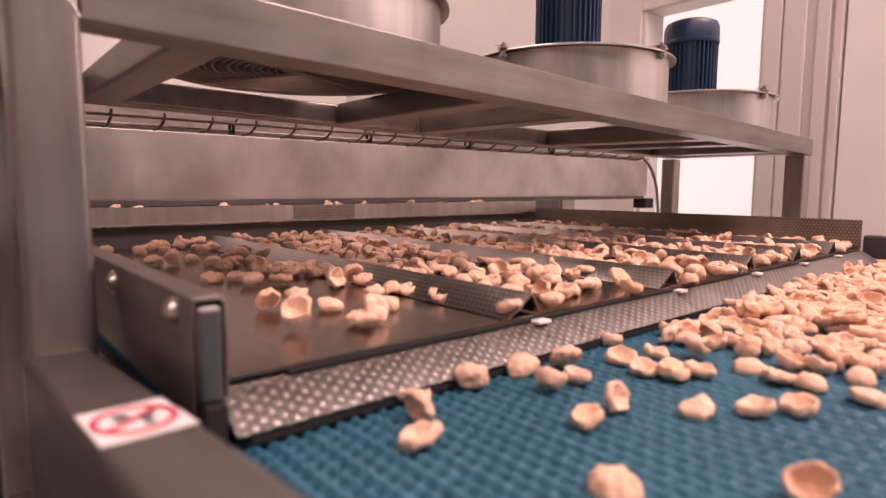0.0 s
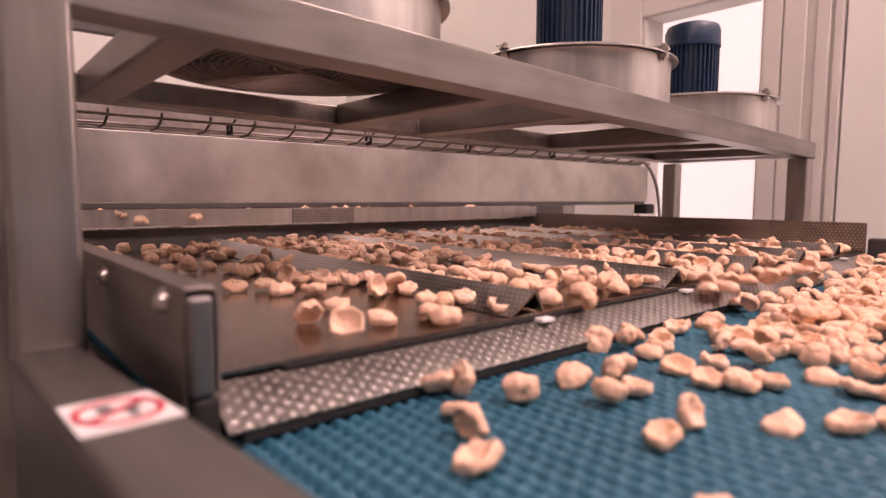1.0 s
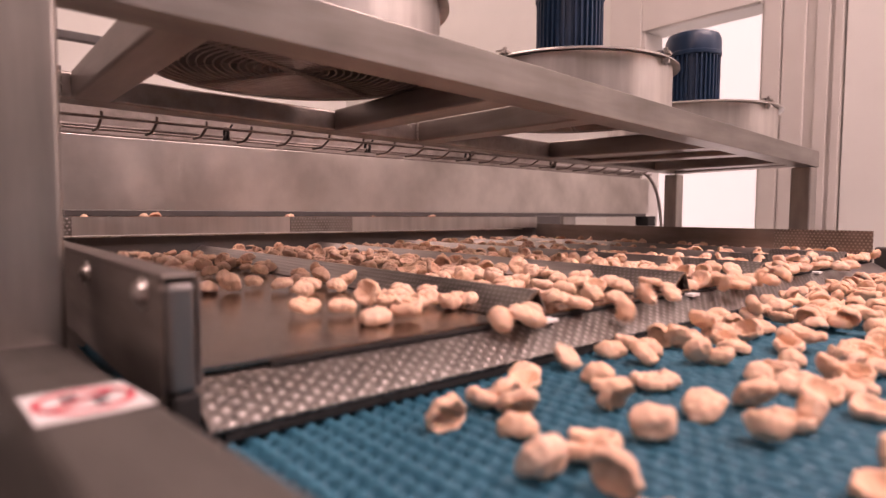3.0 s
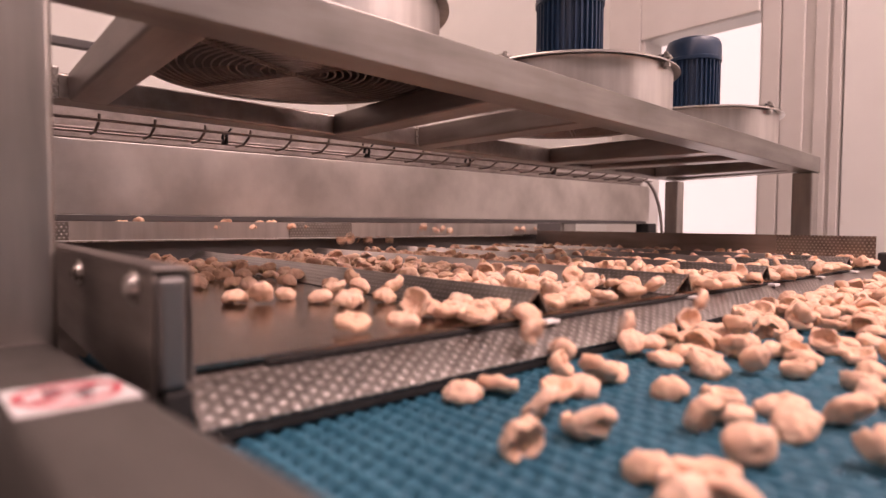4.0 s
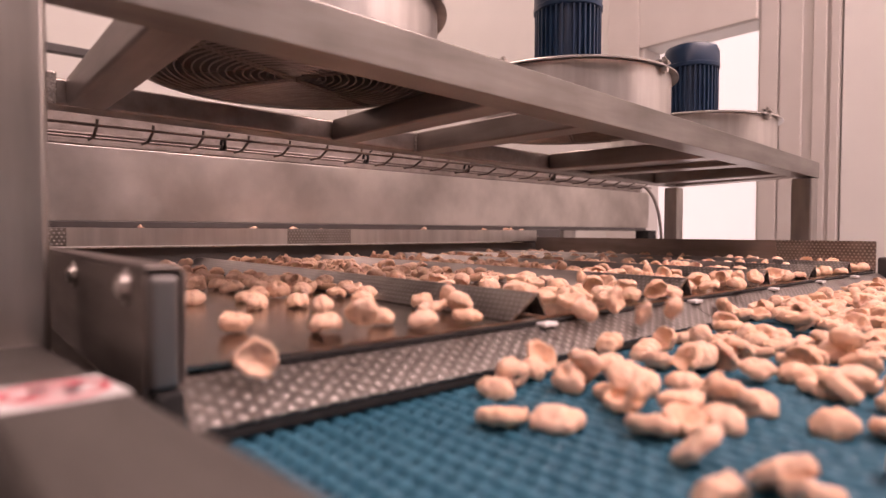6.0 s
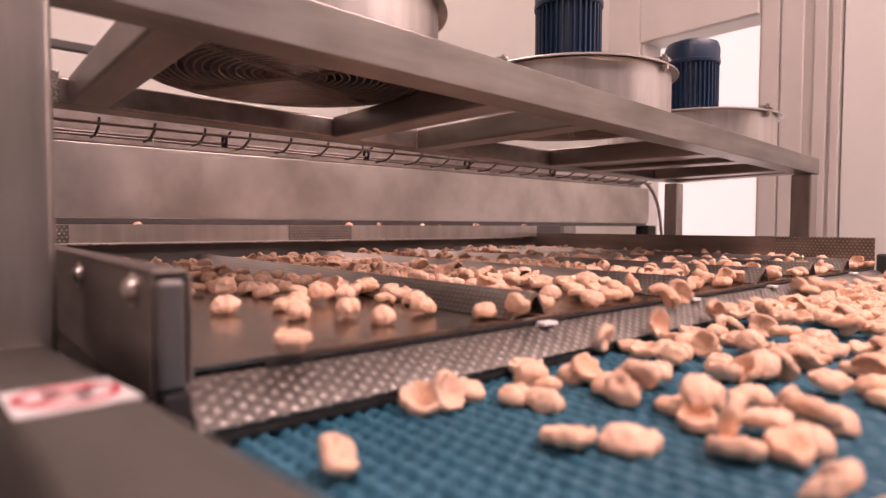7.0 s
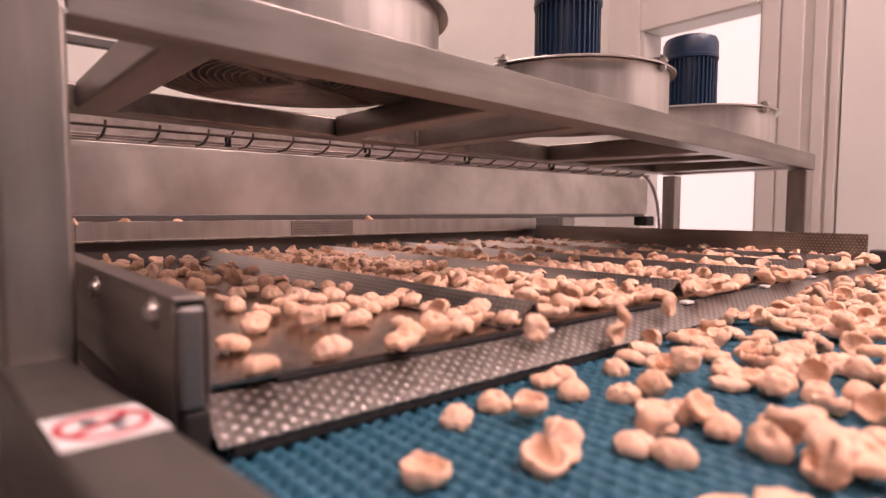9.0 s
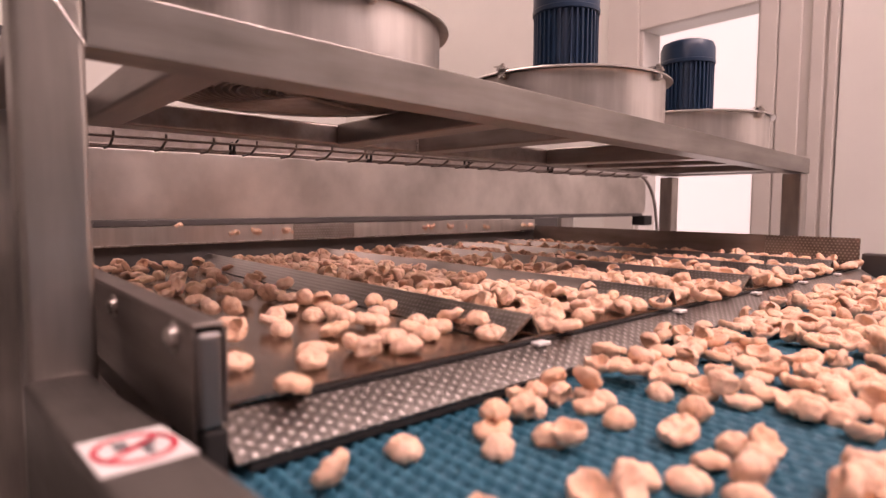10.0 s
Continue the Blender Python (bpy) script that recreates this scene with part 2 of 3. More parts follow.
def sheet(bm, points, y0, y1, thick):
    """A bent sheet of that thickness: an (x, z) line drawn out along y."""
    n = len(points)
    grid = []
    for k in range(n):
        a, b = Vector(points[max(k - 1, 0)]), Vector(points[min(k + 1, n - 1)])
        d = (b - a).normalized()
        off = Vector((d.y, -d.x)) * thick
        x, z = points[k]
        grid.append([bm.verts.new(v) for v in ((x, y0, z), (x, y1, z), (x + off.x, y1, z + off.y), (x + off.x, y0, z + off.y))])
    for p, q in zip(grid, grid[1:]):
        for j in range(4):
            bm.faces.new((p[j], p[(j + 1) % 4], q[(j + 1) % 4], q[j]))
    bm.faces.new(grid[0]), bm.faces.new(grid[-1][::-1])


def rounded(bm, r, seg=3):
    bmesh.ops.bevel(bm, geom=[e for e in bm.edges if e.calc_face_angle(0) > 0.9], offset=r, segments=seg, affect="EDGES", profile=0.5)


def part(name, bm, material, parent=None, label="", smooth=True, bevel=0.0):
    if bevel:
        rounded(bm, bevel)
    bmesh.ops.recalc_face_normals(bm, faces=bm.faces)
    me = bpy.data.meshes.new(name)
    bm.to_mesh(me)
    bm.free()
    me.materials.append(material)
    if smooth:
        me.polygons.foreach_set("use_smooth", [True] * len(me.polygons))
        me.set_sharp_from_angle(angle=radians(38))
    ob = new(name, me)
    if parent:
        ob.parent = parent
    return tagged(ob, label)


def group_of(name, label, category, kind="", group=""):
    return tagged(new(name), label, category, group, kind)


def boxed(name, dims, material, parent=None, label="", bevel=0.0):
    bm = bmesh.new()
    box(bm, *dims)
    return part(name, bm, material, parent, label, smooth=False, bevel=bevel)


# ---- room ----
Z_FLOOR, Z_CEIL = -0.92, 2.42
X0R, X1R, Y0R, Y1R = -2.9, 6.5, -6.0, 1.82
tagged(boxed("floor", (X0R, Y0R, Z_FLOOR - 0.1, X1R, Y1R + 1.2, Z_FLOOR), FLOOR_MAT), "grey resin factory floor", "floor", kind="structure")
tagged(boxed("ceiling", (X0R, Y0R, Z_CEIL, X1R, Y1R + 1.2, Z_CEIL + 0.1), CEILING_MAT), "white panelled factory ceiling", "ceiling", kind="structure")
DX0, DX1, DZ1 = -0.905, -0.517, 0.695
far = group_of("wall_far", "cream insulated panel wall with grey cladding", "wall", "structure")
boxed("wall_panel", (X0R, Y1R, Z_FLOOR, DX0, Y1R + 0.1, Z_CEIL), WALL_PAINT, far)
boxed("wall_panel", (DX0, Y1R, DZ1, DX1, Y1R + 0.1, Z_CEIL), WALL_PAINT, far)
boxed("wall_panel", (DX1, Y1R, Z_FLOOR, -0.30, Y1R + 0.1, Z_CEIL), CLADDING, far, "grey ribbed cladding")
boxed("wall_panel", (-0.2945, Y1R - 0.005, Z_FLOOR, X1R, Y1R + 0.1, Z_CEIL), WALL_PAINT, far)
boxed("wall_groove", (-0.2998, Y1R + 0.02, Z_FLOOR, -0.2947, Y1R + 0.1, Z_CEIL), DARK_METAL, far, "dark gap between wall panels")
for gx, gw in ((-0.485, 0.05), (-0.425, 0.06), (-0.352, 0.034), (-0.314, 0.022)):
    boxed("cladding_strip", (gx - gw / 2, Y1R - 0.008, Z_FLOOR, gx + gw / 2, Y1R - 0.001, Z_CEIL), CLADDING, far, bevel=0.003)
frame_ob = group_of("door_1", "grey painted doorway frame, standing open to a bright room", "doorway", "structure")
boxed("jamb", (DX0 - 0.13, Y1R - 0.02, Z_FLOOR, DX0 - 0.004, Y1R - 0.002, Z_CEIL), FRAME_PAINT, frame_ob, bevel=0.004)
boxed("jamb", (DX0 - 0.004, Y1R - 0.012, Z_FLOOR, DX0 + 0.012, Y1R + 0.1, DZ1), FRAME_PAINT, frame_ob, bevel=0.003)
boxed("lintel", (DX0 - 0.003, Y1R - 0.018, DZ1, DX1, Y1R - 0.003, Z_CEIL), FRAME_PAINT, frame_ob, bevel=0.004)
# glowing board in place of the lit room behind the doorway
tagged(boxed("backdrop", (DX0 - 0.8, Y1R + 0.75, Z_FLOOR, DX1 + 0.9, Y1R + 0.78, Z_CEIL), GLOW), "glowing white board standing in for the bright room beyond the doorway", "backdrop", kind="structure")
for nm, d in (("wall_left", (X0R - 0.1, Y0R, Z_FLOOR, X0R, Y1R + 1.2, Z_CEIL)), ("wall_right", (X1R, Y0R, Z_FLOOR, X1R + 0.1, Y1R + 1.2, Z_CEIL)),
              ("wall_near", (X0R, Y0R - 0.1, Z_FLOOR, X1R, Y0R, Z_CEIL)), ("wall_end", (X0R, Y1R + 1.2, Z_FLOOR, X1R, Y1R + 1.3, Z_CEIL))):
    tagged(boxed(nm, d, WALL_PAINT), "plain cream insulated panel wall", "wall", kind="structure")
# housings added round the unseen fill lamps
for lx, ly in LAMPS:
    lamp = group_of("ceiling_light", "unseen flat rectangular ceiling light with glowing diffuser, added as fill", "ceiling light", group="ceiling lights")
    lamp.location = (lx, ly, LAMP_Z)
    boxed("housing", (-0.53, -0.78, 0.0, 0.53, 0.78, Z_CEIL - LAMP_Z), FRAME_PAINT, lamp, bevel=0.005)
    boxed("diffuser", (-0.51, -0.76, -0.012, 0.51, 0.76, -0.003), LAMP_GLOW, lamp, "glowing white diffuser")

# ---- steel frame that carries the fans ----
BAR_Z, BAR_RISE = 0.006, 0.075      # the foot bar's top at x = 0, and its rise towards its end
BX, BW = -0.103, 0.032              # outer face of the front beam, and the tubes' width
BACK_X, END_Y = -0.400, 1.014       # inner face of the back beam, and the front beam's end


def beam_low(y):
    return 0.1660 - 0.0260 * y


def beam_top(y):
    return 0.1970 - 0.0315 * y


def level(x, y, top):
    """Height of the frame's top or underside: the back beam lies nearly level, the front beam falls along its length."""
    back = (BX - x) / (BX - BACK_X)
    front_z, back_z = (beam_top(y), 0.190 - 0.012 * y) if top else (beam_low(y), 0.163 - 0.014 * y)
    return front_z + (back_z - front_z) * back


def tube(name, x0, y0, x1, y1, material, parent, label="", bevel=0.0025, skew=0.0, z_in=0.001):
    """A square tube that follows the slight fall of the frame along its length; skew moves its back end along y."""
    bm = bmesh.new()
    box(bm, x0, y0, 0, x1, y1, 1)
    for v in bm.verts:
        top = v.co.z > 0.5
        if v.co.x < (x0 + x1) / 2:
            v.co.y += skew
        v.co.z = level(v.co.x, v.co.y, top) + (-z_in if top else z_in)
    rounded(bm, bevel)
    return part(name, bm, material, parent, label, smooth=False)


frame_thing = group_of("fan_frame", "welded square-tube stainless steel frame carrying three fans", "machine frame")
tube("front_beam", BX - BW, -0.029, BX, END_Y, STEEL_Y_DIM, frame_thing, "brushed steel square tube", 0.0009, z_in=0)
tube("back_beam", BACK_X - 0.035, -0.029, BACK_X, 1.150, STEEL_X_SHADED, frame_thing, "brushed steel square tube", z_in=0.0015)
boxed("post", (BX - BW, -0.0605, -0.92, BX + 0.001, -0.0293, 0.1985), STEEL_Z, frame_thing, "brushed steel corner post", bevel=0.003)
boxed("post", (BX - BW + 0.001, END_Y - 0.0315, -0.92, BX - 0.001, END_Y - 0.0008, beam_low(END_Y) - 0.0005), STEEL_Z, frame_thing, bevel=0.0025)
boxed("post", (BACK_X - 0.030, 1.119, -0.92, BACK_X - 0.001, 1.149, level(BACK_X, 1.13, False) - 0.0002), STEEL_Z, frame_thing, bevel=0.003)
boxed("post", (BACK_X - 0.034, -0.062, -0.92, BACK_X, -0.0295, 0.194), STEEL_Z, frame_thing, bevel=0.003)
for cy, skew in ((0.022, -0.003), (0.290, 0.0), (0.418, 0.0), (0.694, 0.0), (0.790, 0.018), (0.935, 0.090), (END_Y - 0.034, 0.131)):
    tube("cross_tube", BACK_X + 0.0005, cy, BX - BW - 0.0005, cy + BW, STEEL_X_SHADED, frame_thing, skew=skew)
for y0, y1, y2, y3 in ((0.7265, 0.7895, 0.7265, 0.8075), (0.9675, 0.9795, 1.0575, 1.1105)):     # front from, to; back from, to
    _bm = bmesh.new()
    for v in box(_bm, BACK_X + 0.001, 0, 0, BX - BW - 0.001, 1, 1):
        back, far_side, top = v.co.x < -0.3, v.co.y > 0.5, v.co.z > 0.5
        v.co.y = (y3 if far_side else y2) if back else (y1 if far_side else y0)
        v.co.z = level(v.co.x, v.co.y, False) + (0.011 if top else 0.008)
    part("deck_plate", _bm, STEEL_X_SHADED, frame_thing, "thin steel deck plate", smooth=False)
boxed("cross_tube", (BACK_X + 0.0005, -0.058, 0.168, BX - BW - 0.0005, -0.034, 0.186), STEEL_X_SHADED, frame_thing, bevel=0.003)
_bm = bmesh.new()
rod(_bm, (BX + 0.0008, -0.050, 0.1965), (BX + 0.0008, -0.040, 0.184), 0.0007, 8)
rod(_bm, (BX + 0.0008, -0.040, 0.184), (BX + 0.0008, -0.0293, 0.1665), 0.0007, 8)
part("weld_seam", _bm, STEEL_DRUM, frame_thing, "polished weld seam at the corner")


def bar_top(x):
    return BAR_Z + BAR_RISE * x


_bm = bmesh.new()
box(_bm, BX + 0.0015, -0.0613, -0.115, 0.34, -0.0318, 0.0)
for v in _bm.verts:
    v.co.y += 0.013 * v.co.x
    if v.co.z > -0.05:
        v.co.z = bar_top(v.co.x)
rounded(_bm, 0.003)
part("foot_bar", _bm, STEEL_BAR, frame_thing, "scuffed steel bar carrying a prohibition sticker", smooth=False)
boxed("clamp", (BACK_X + 0.0006, 0.0035, 0.164, BACK_X + 0.006, 0.0115, 0.192), CHROME, frame_thing, "small bright clamp", bevel=0.001)
boxed("weld_seam", (BACK_X + 0.0006, 0.4150, beam_low(0.415) + 0.003, BACK_X + 0.004, 0.4176, beam_low(0.415) + 0.029), CHROME, frame_thing, "bright weld seam", bevel=0.0006)
boxed("side_rail", (-0.60, -0.060, -0.24, BX - BW - 0.0005, -0.03, -0.20), STEEL_X_SHADED, frame_thing, bevel=0.003)


# prohibition sticker
sticker = group_of("prohibition_sticker", "white vinyl sticker with red circle and slash on steel bar", "sticker")
sticker.matrix_world = pose(0.0485, -0.0462, bar_top(0.0485) + 0.0003, 0, -math.degrees(math.atan(BAR_RISE)), 1) @ Matrix.Diagonal((0.84, 0.72, 1, 1))
boxed("backing", (-0.023, -0.0185, 0, 0.023, 0.0185, 0.0003), STICKER_WHITE, sticker, "white vinyl backing")
_bm = bmesh.new()
lathe(_bm, 0, 0, [(0.0155, 0.0004), (0.0185, 0.0004), (0.0185, 0.0007), (0.0155, 0.0007), (0.0155, 0.0004)], 48)
bmesh.ops.scale(_bm, verts=_bm.verts, vec=(1, 0.92, 1))
part("ring", _bm, STICKER_RED, sticker, "red printed ring")
_bm = bmesh.new()
box(_bm, -0.0015, -0.0150, 0.0007, 0.0015, 0.0150, 0.0009)
bmesh.ops.rotate(_bm, verts=_bm.verts, cent=(0, 0, 0), matrix=Matrix.Rotation(radians(38), 3, "Z"))
part("slash", _bm, STICKER_RED, sticker, "red printed slash")
for sx, sy, sw, sh in ((-0.006, -0.004, 0.005, 0.003), (0.005, 0.004, 0.006, 0.002), (-0.003, 0.006, 0.003, 0.003)):
    boxed("pictogram", (sx - sw, sy - sh, 0.0003, sx + sw, sy + sh, 0.0005), STICKER_GREY, sticker, "grey printed shape")

# ---- fans ----
FX, FAN_SIZE = -0.270, Matrix.Diagonal((0.9, 0.9, 0.9, 1))


def build_fan():
    fan = group_of("cooling_fan", "round stainless fan drum with dark blue finned motor on top", "fan", group="fans on the frame")
    bm = bmesh.new()
    lathe(bm, 0, 0, [(0.1455, -0.004), (0.1455, 0.060), (0.1435, 0.062), (0.1415, 0.060), (0.1415, -0.004), (0.1455, -0.004)], 96)
    part("drum", bm, STEEL_DRUM, fan, "spun stainless steel drum")
    bm = bmesh.new()
    lathe(bm, 0, 0, [(0.001, 0.0655), (0.134, 0.0655), (0.1515, 0.0640), (0.1550, 0.0615), (0.1550, 0.0600), (0.1505, 0.0615), (0.131, 0.0625), (0.001, 0.0625)], 96)
    part("flange", bm, STEEL_DRUM, fan, "polished top flange")
    for k in range(4):
        a = math.radians(-4 + 90 * k)
        bx, by = 0.1490 * math.cos(a), 0.1490 * math.sin(a)
        bm = bmesh.new()
        rod(bm, (bx, by, 0.044), (bx, by, 0.066), 0.0028, 10)
        rod(bm, (bx, by, 0.0578), (bx, by, 0.0615), 0.0068, 6)
        rod(bm, (bx, by, 0.0462), (bx, by, 0.0515), 0.0062, 6)
        rod(bm, (bx, by, 0.0568), (bx, by, 0.0580), 0.0085, 16)
        box(bm, bx - 0.012, by - 0.004, 0.0617, bx + 0.004, by + 0.004, 0.0630)
        part("flange_bolt", bm, CHROME, fan, "steel bolt with washer and nut").location.z = 0.008
    # added dark disc that gives the drum's inside its shade
    bm = bmesh.new()
    lathe(bm, 0, 0, [(0.001, 0.0600), (0.1365, 0.0600), (0.1365, 0.0622), (0.001, 0.0622)], 48)
    part("motor_plate", bm, DARK_METAL, fan, "dark disc standing in for the shade inside the drum")
    motor = boxed("motor", (-0.02, -0.02, 0.056, 0.02, 0.02, 0.062), PAINT_BLUE, fan, "dark blue cast electric motor")
    motor.location.z, motor.scale = 0.0013, (1.04, 1.04, 1.11)
    bm = bmesh.new()
    lathe(bm, 0, 0, [(0.0, 0.0578), (0.041, 0.0578), (0.041, 0.155), (0.001, 0.157)], 48)
    part("stator", bm, PAINT_BLUE, motor)
    bm = bmesh.new()
    box(bm, 0.039, -0.0012, 0.064, 0.0468, 0.0012, 0.150)
    fin = part("cooling_fin", bm, PAINT_BLUE, motor)
    for k in range(1, 36):
        more = new("cooling_fin", fin.data)
        more.parent, more.rotation_euler = motor, (0, 0, math.tau * k / 36)
    bm = bmesh.new()
    lathe(bm, 0, 0, [(0.044, 0.150), (0.0485, 0.151), (0.0488, 0.156), (0.0478, 0.157), (0.0478, 0.178), (0.044, 0.187), (0.034, 0.191), (0.0, 0.193)], 48)
    part("fan_cowl", bm, PAINT_BLUE, motor, "smooth domed blue fan cowl")
    bm = bmesh.new()
    rod(bm, (0, 0, -0.002), (0, 0, 0.003), 0.008, 20)
    g = part("guard", bm, GUARD_WIRE, fan, "concentric wire finger guard")
    for k in range(18):
        bm = bmesh.new()
        ring(bm, 0, 0, -0.001, 0.010 + 0.0076 * k, 0.0008, 72, 6)
        part("guard_ring", bm, GUARD_WIRE, g)
    for k in range(4):
        a = math.radians(25 + 90 * k)
        for s in (-0.003, 0.003):
            bm = bmesh.new()
            rod(bm, (-s * math.sin(a), s * math.cos(a), -0.0030), (0.138 * math.cos(a) - s * math.sin(a), 0.138 * math.sin(a) + s * math.cos(a), -0.0022), 0.0009, 6)
            part("guard_spoke", bm, GUARD_WIRE, g)
    bm = bmesh.new()
    rod(bm, (0, 0, 0.016), (0, 0, 0.0598), 0.02, 20)
    for k in range(5):
        vs = box(bm, 0.015, -0.022, 0.026, 0.134, 0.022, 0.0275)
        bmesh.ops.rotate(bm, verts=vs, cent=(0, 0, 0.027), matrix=Matrix.Rotation(radians(28), 3, "X"))
        bmesh.ops.rotate(bm, verts=vs, cent=(0, 0, 0), matrix=Matrix.Rotation(math.tau * k / 5, 3, "Z"))
    part("impeller", bm, DARK_METAL, fan, "dark fan blades inside the drum")
    return fan


fan = build_fan()
fan.matrix_world = pose(FX, 0.176, 0.1915) @ FAN_SIZE
copy_thing(fan, pose(FX, 0.574, 0.1915, 0, 0, 8))
copy_thing(fan, pose(FX, 0.914, 0.1765, 0, 0, -5))

# ---- wire cable tray behind the frame ----
tray_thing = group_of("cable_tray", "thin wire basket cable tray with black cable ties", "cable tray")
for wx, wz in ((-0.450, 0.157), (-0.470, 0.150), (-0.492, 0.150)):
    _bm = bmesh.new()
    rod(_bm, (wx, -0.05, wz), (wx, 1.135, wz), 0.0016, 8)
    part("long_wire", _bm, WIRE, tray_thing)
_y = 0.0
while _y < 1.13:
    _bm = bmesh.new()
    rod(_bm, (-0.448, _y, 0.163), (-0.451, _y, 0.1555), 0.0015, 6)
    rod(_bm, (-0.451, _y, 0.1555), (-0.470, _y, 0.1478), 0.0015, 6)
    rod(_bm, (-0.470, _y, 0.1478), (-0.494, _y, 0.1478), 0.0015, 6)
    part("cross_wire", _bm, WIRE, tray_thing)
    _y += 0.052
for ty in (0.185, 0.383, 0.575, 0.79):
    _bm = bmesh.new()
    ring(_bm, 0, 0, 0, 0.006, 0.0018, 16, 6)
    bmesh.ops.rotate(_bm, verts=_bm.verts, cent=(0, 0, 0), matrix=Matrix.Rotation(radians(90), 3, "X"))
    box(_bm, -0.003, -0.003, -0.008, 0.003, 0.003, -0.003)
    rod(_bm, (0.003, 0, 0.002), (0.010, 0.004, 0.010), 0.0012, 6)
    bmesh.ops.translate(_bm, verts=_bm.verts, vec=(-0.469, ty, 0.154))
    part("cable_tie", _bm, RUBBER, tray_thing, "black plastic cable tie")


def tube_curve(name, pts, r, material, label, category):
    cu = bpy.data.curves.new(name, "CURVE")
    cu.dimensions, cu.bevel_depth, cu.bevel_resolution = "3D", r, 3
    sp = cu.splines.new("BEZIER")
    sp.bezier_points.add(len(pts) - 1)
    for bp, p in zip(sp.bezier_points, pts):
        bp.co, bp.handle_left_type, bp.handle_right_type = p, "AUTO", "AUTO"
    cu.materials.append(material)
    return tagged(new(name, cu), label, category)


tube_curve("cable", [(-0.478, 0.80, 0.153), (-0.478, 1.05, 0.153), (-0.476, 1.125, 0.150), (-0.468, 1.150, 0.120), (-0.462, 1.165, 0.06), (-0.462, 1.168, -0.2)], 0.0035, CABLE_GREY,
           "grey electric cable drooping from the wire tray", "cable")

# ---- feeding machine behind the tray ----
feeder = group_of("feeding_machine", "long satin stainless steel machine housing above the tray", "machine")
boxed("front_panel", (-0.668, -0.70, 0.064, -0.643, 1.425, 0.160), STEEL_PANEL, feeder, "satin stainless cover panel", bevel=0.0008)
boxed("housing", (-1.05, -0.70, 0.068, -0.6685, 1.42, 0.192), STEEL_PANEL, feeder, bevel=0.001)
boxed("bottom_rail", (-0.66, -0.70, 0.0552, -0.636, 1.40, 0.0635), DARK_METAL, feeder, "dark rail under the panel", bevel=0.001)
boxed("chute", (-1.16, -0.25, 0.0405, -0.6065, 0.915, 0.0440), STEEL_WALL, feeder, "steel feeding chute")
# shoulder in darker steel than the panel, to carry the shade over it
boxed("top_shoulder", (-0.668, -0.70, 0.1602, -0.6425, 1.38, 0.213), STEEL_WALL, feeder, "steel shoulder behind the cover panel, shade put into its colour", bevel=0.002)
boxed("chute_front", (-0.6060, -0.25, 0.0320, -0.6035, 0.905, 0.0551), STEEL_DRUM, feeder, "bright steel front plate of the chute")
for py0, py1 in ((-0.02, 0.045), (0.33, 0.44)):
    boxed("chute_guide", (-0.6032, py0, 0.0320, -0.6015, py1, 0.0545), STEEL_DIV_YZ, feeder, "dimpled steel guide plate")
boxed("corner_block", (-0.660, 1.385, 0.030, -0.620, 1.425, 0.057), RUBBER, feeder, "black plastic corner block", bevel=0.003)
boxed("bracket", (-0.70, 0.93, 0.026, -0.63, 1.02, 0.057), DARK_METAL, feeder, "dark bracket", bevel=0.002)
for fy in (-0.5, 1.3):
    boxed("leg", (-0.90, fy, -0.92, -0.84, fy + 0.06, 0.068), STEEL_Z, feeder, bevel=0.003)

column = group_of("machine_column", "dark painted machine column with a cream side cover", "machine column")
boxed("upright", (-0.560, -0.30, -0.92, -0.500, -0.047, 0.06), DARK_METAL, column, bevel=0.004)
boxed("side_cover", (-0.499, -0.30, -0.150, -0.455, -0.050, -0.118), WALL_PAINT, column, "cream painted cover", bevel=0.004)
boxed("foot", (-0.60, -0.30, -0.92, -0.499, -0.06, -0.20), DARK_METAL, column, bevel=0.004)

rail = group_of("guard_rail", "dark painted machine rail on a post behind the steel housing", "rail")
boxed("crossbar", (-1.220, -0.50, 0.414, -1.200, 0.250, 0.432), DARK_METAL, rail, bevel=0.003)
boxed("upright", (-1.222, -0.50, -0.92, -1.198, -0.46, 0.4135), DARK_METAL, rail, bevel=0.003)

# ---- shaking tray ----
LANES = [0.0, 0.201, 0.383, 0.542, 0.675, 0.800, 0.915]
TX0 = -0.615
shaker = group_of("shaking_tray", "long vibrating steel tray divided into lanes by dimpled ridges", "vibrating tray")
for y0, y1 in zip(LANES, LANES[1:]):
    boxed("lane_floor", (TX0, y0 + 0.0005 if y0 else -0.0038, -0.0018, -0.004, y1 - 0.0005, 0.0), STEEL_TRAY, shaker, "dark dimpled sheet steel lane floor")
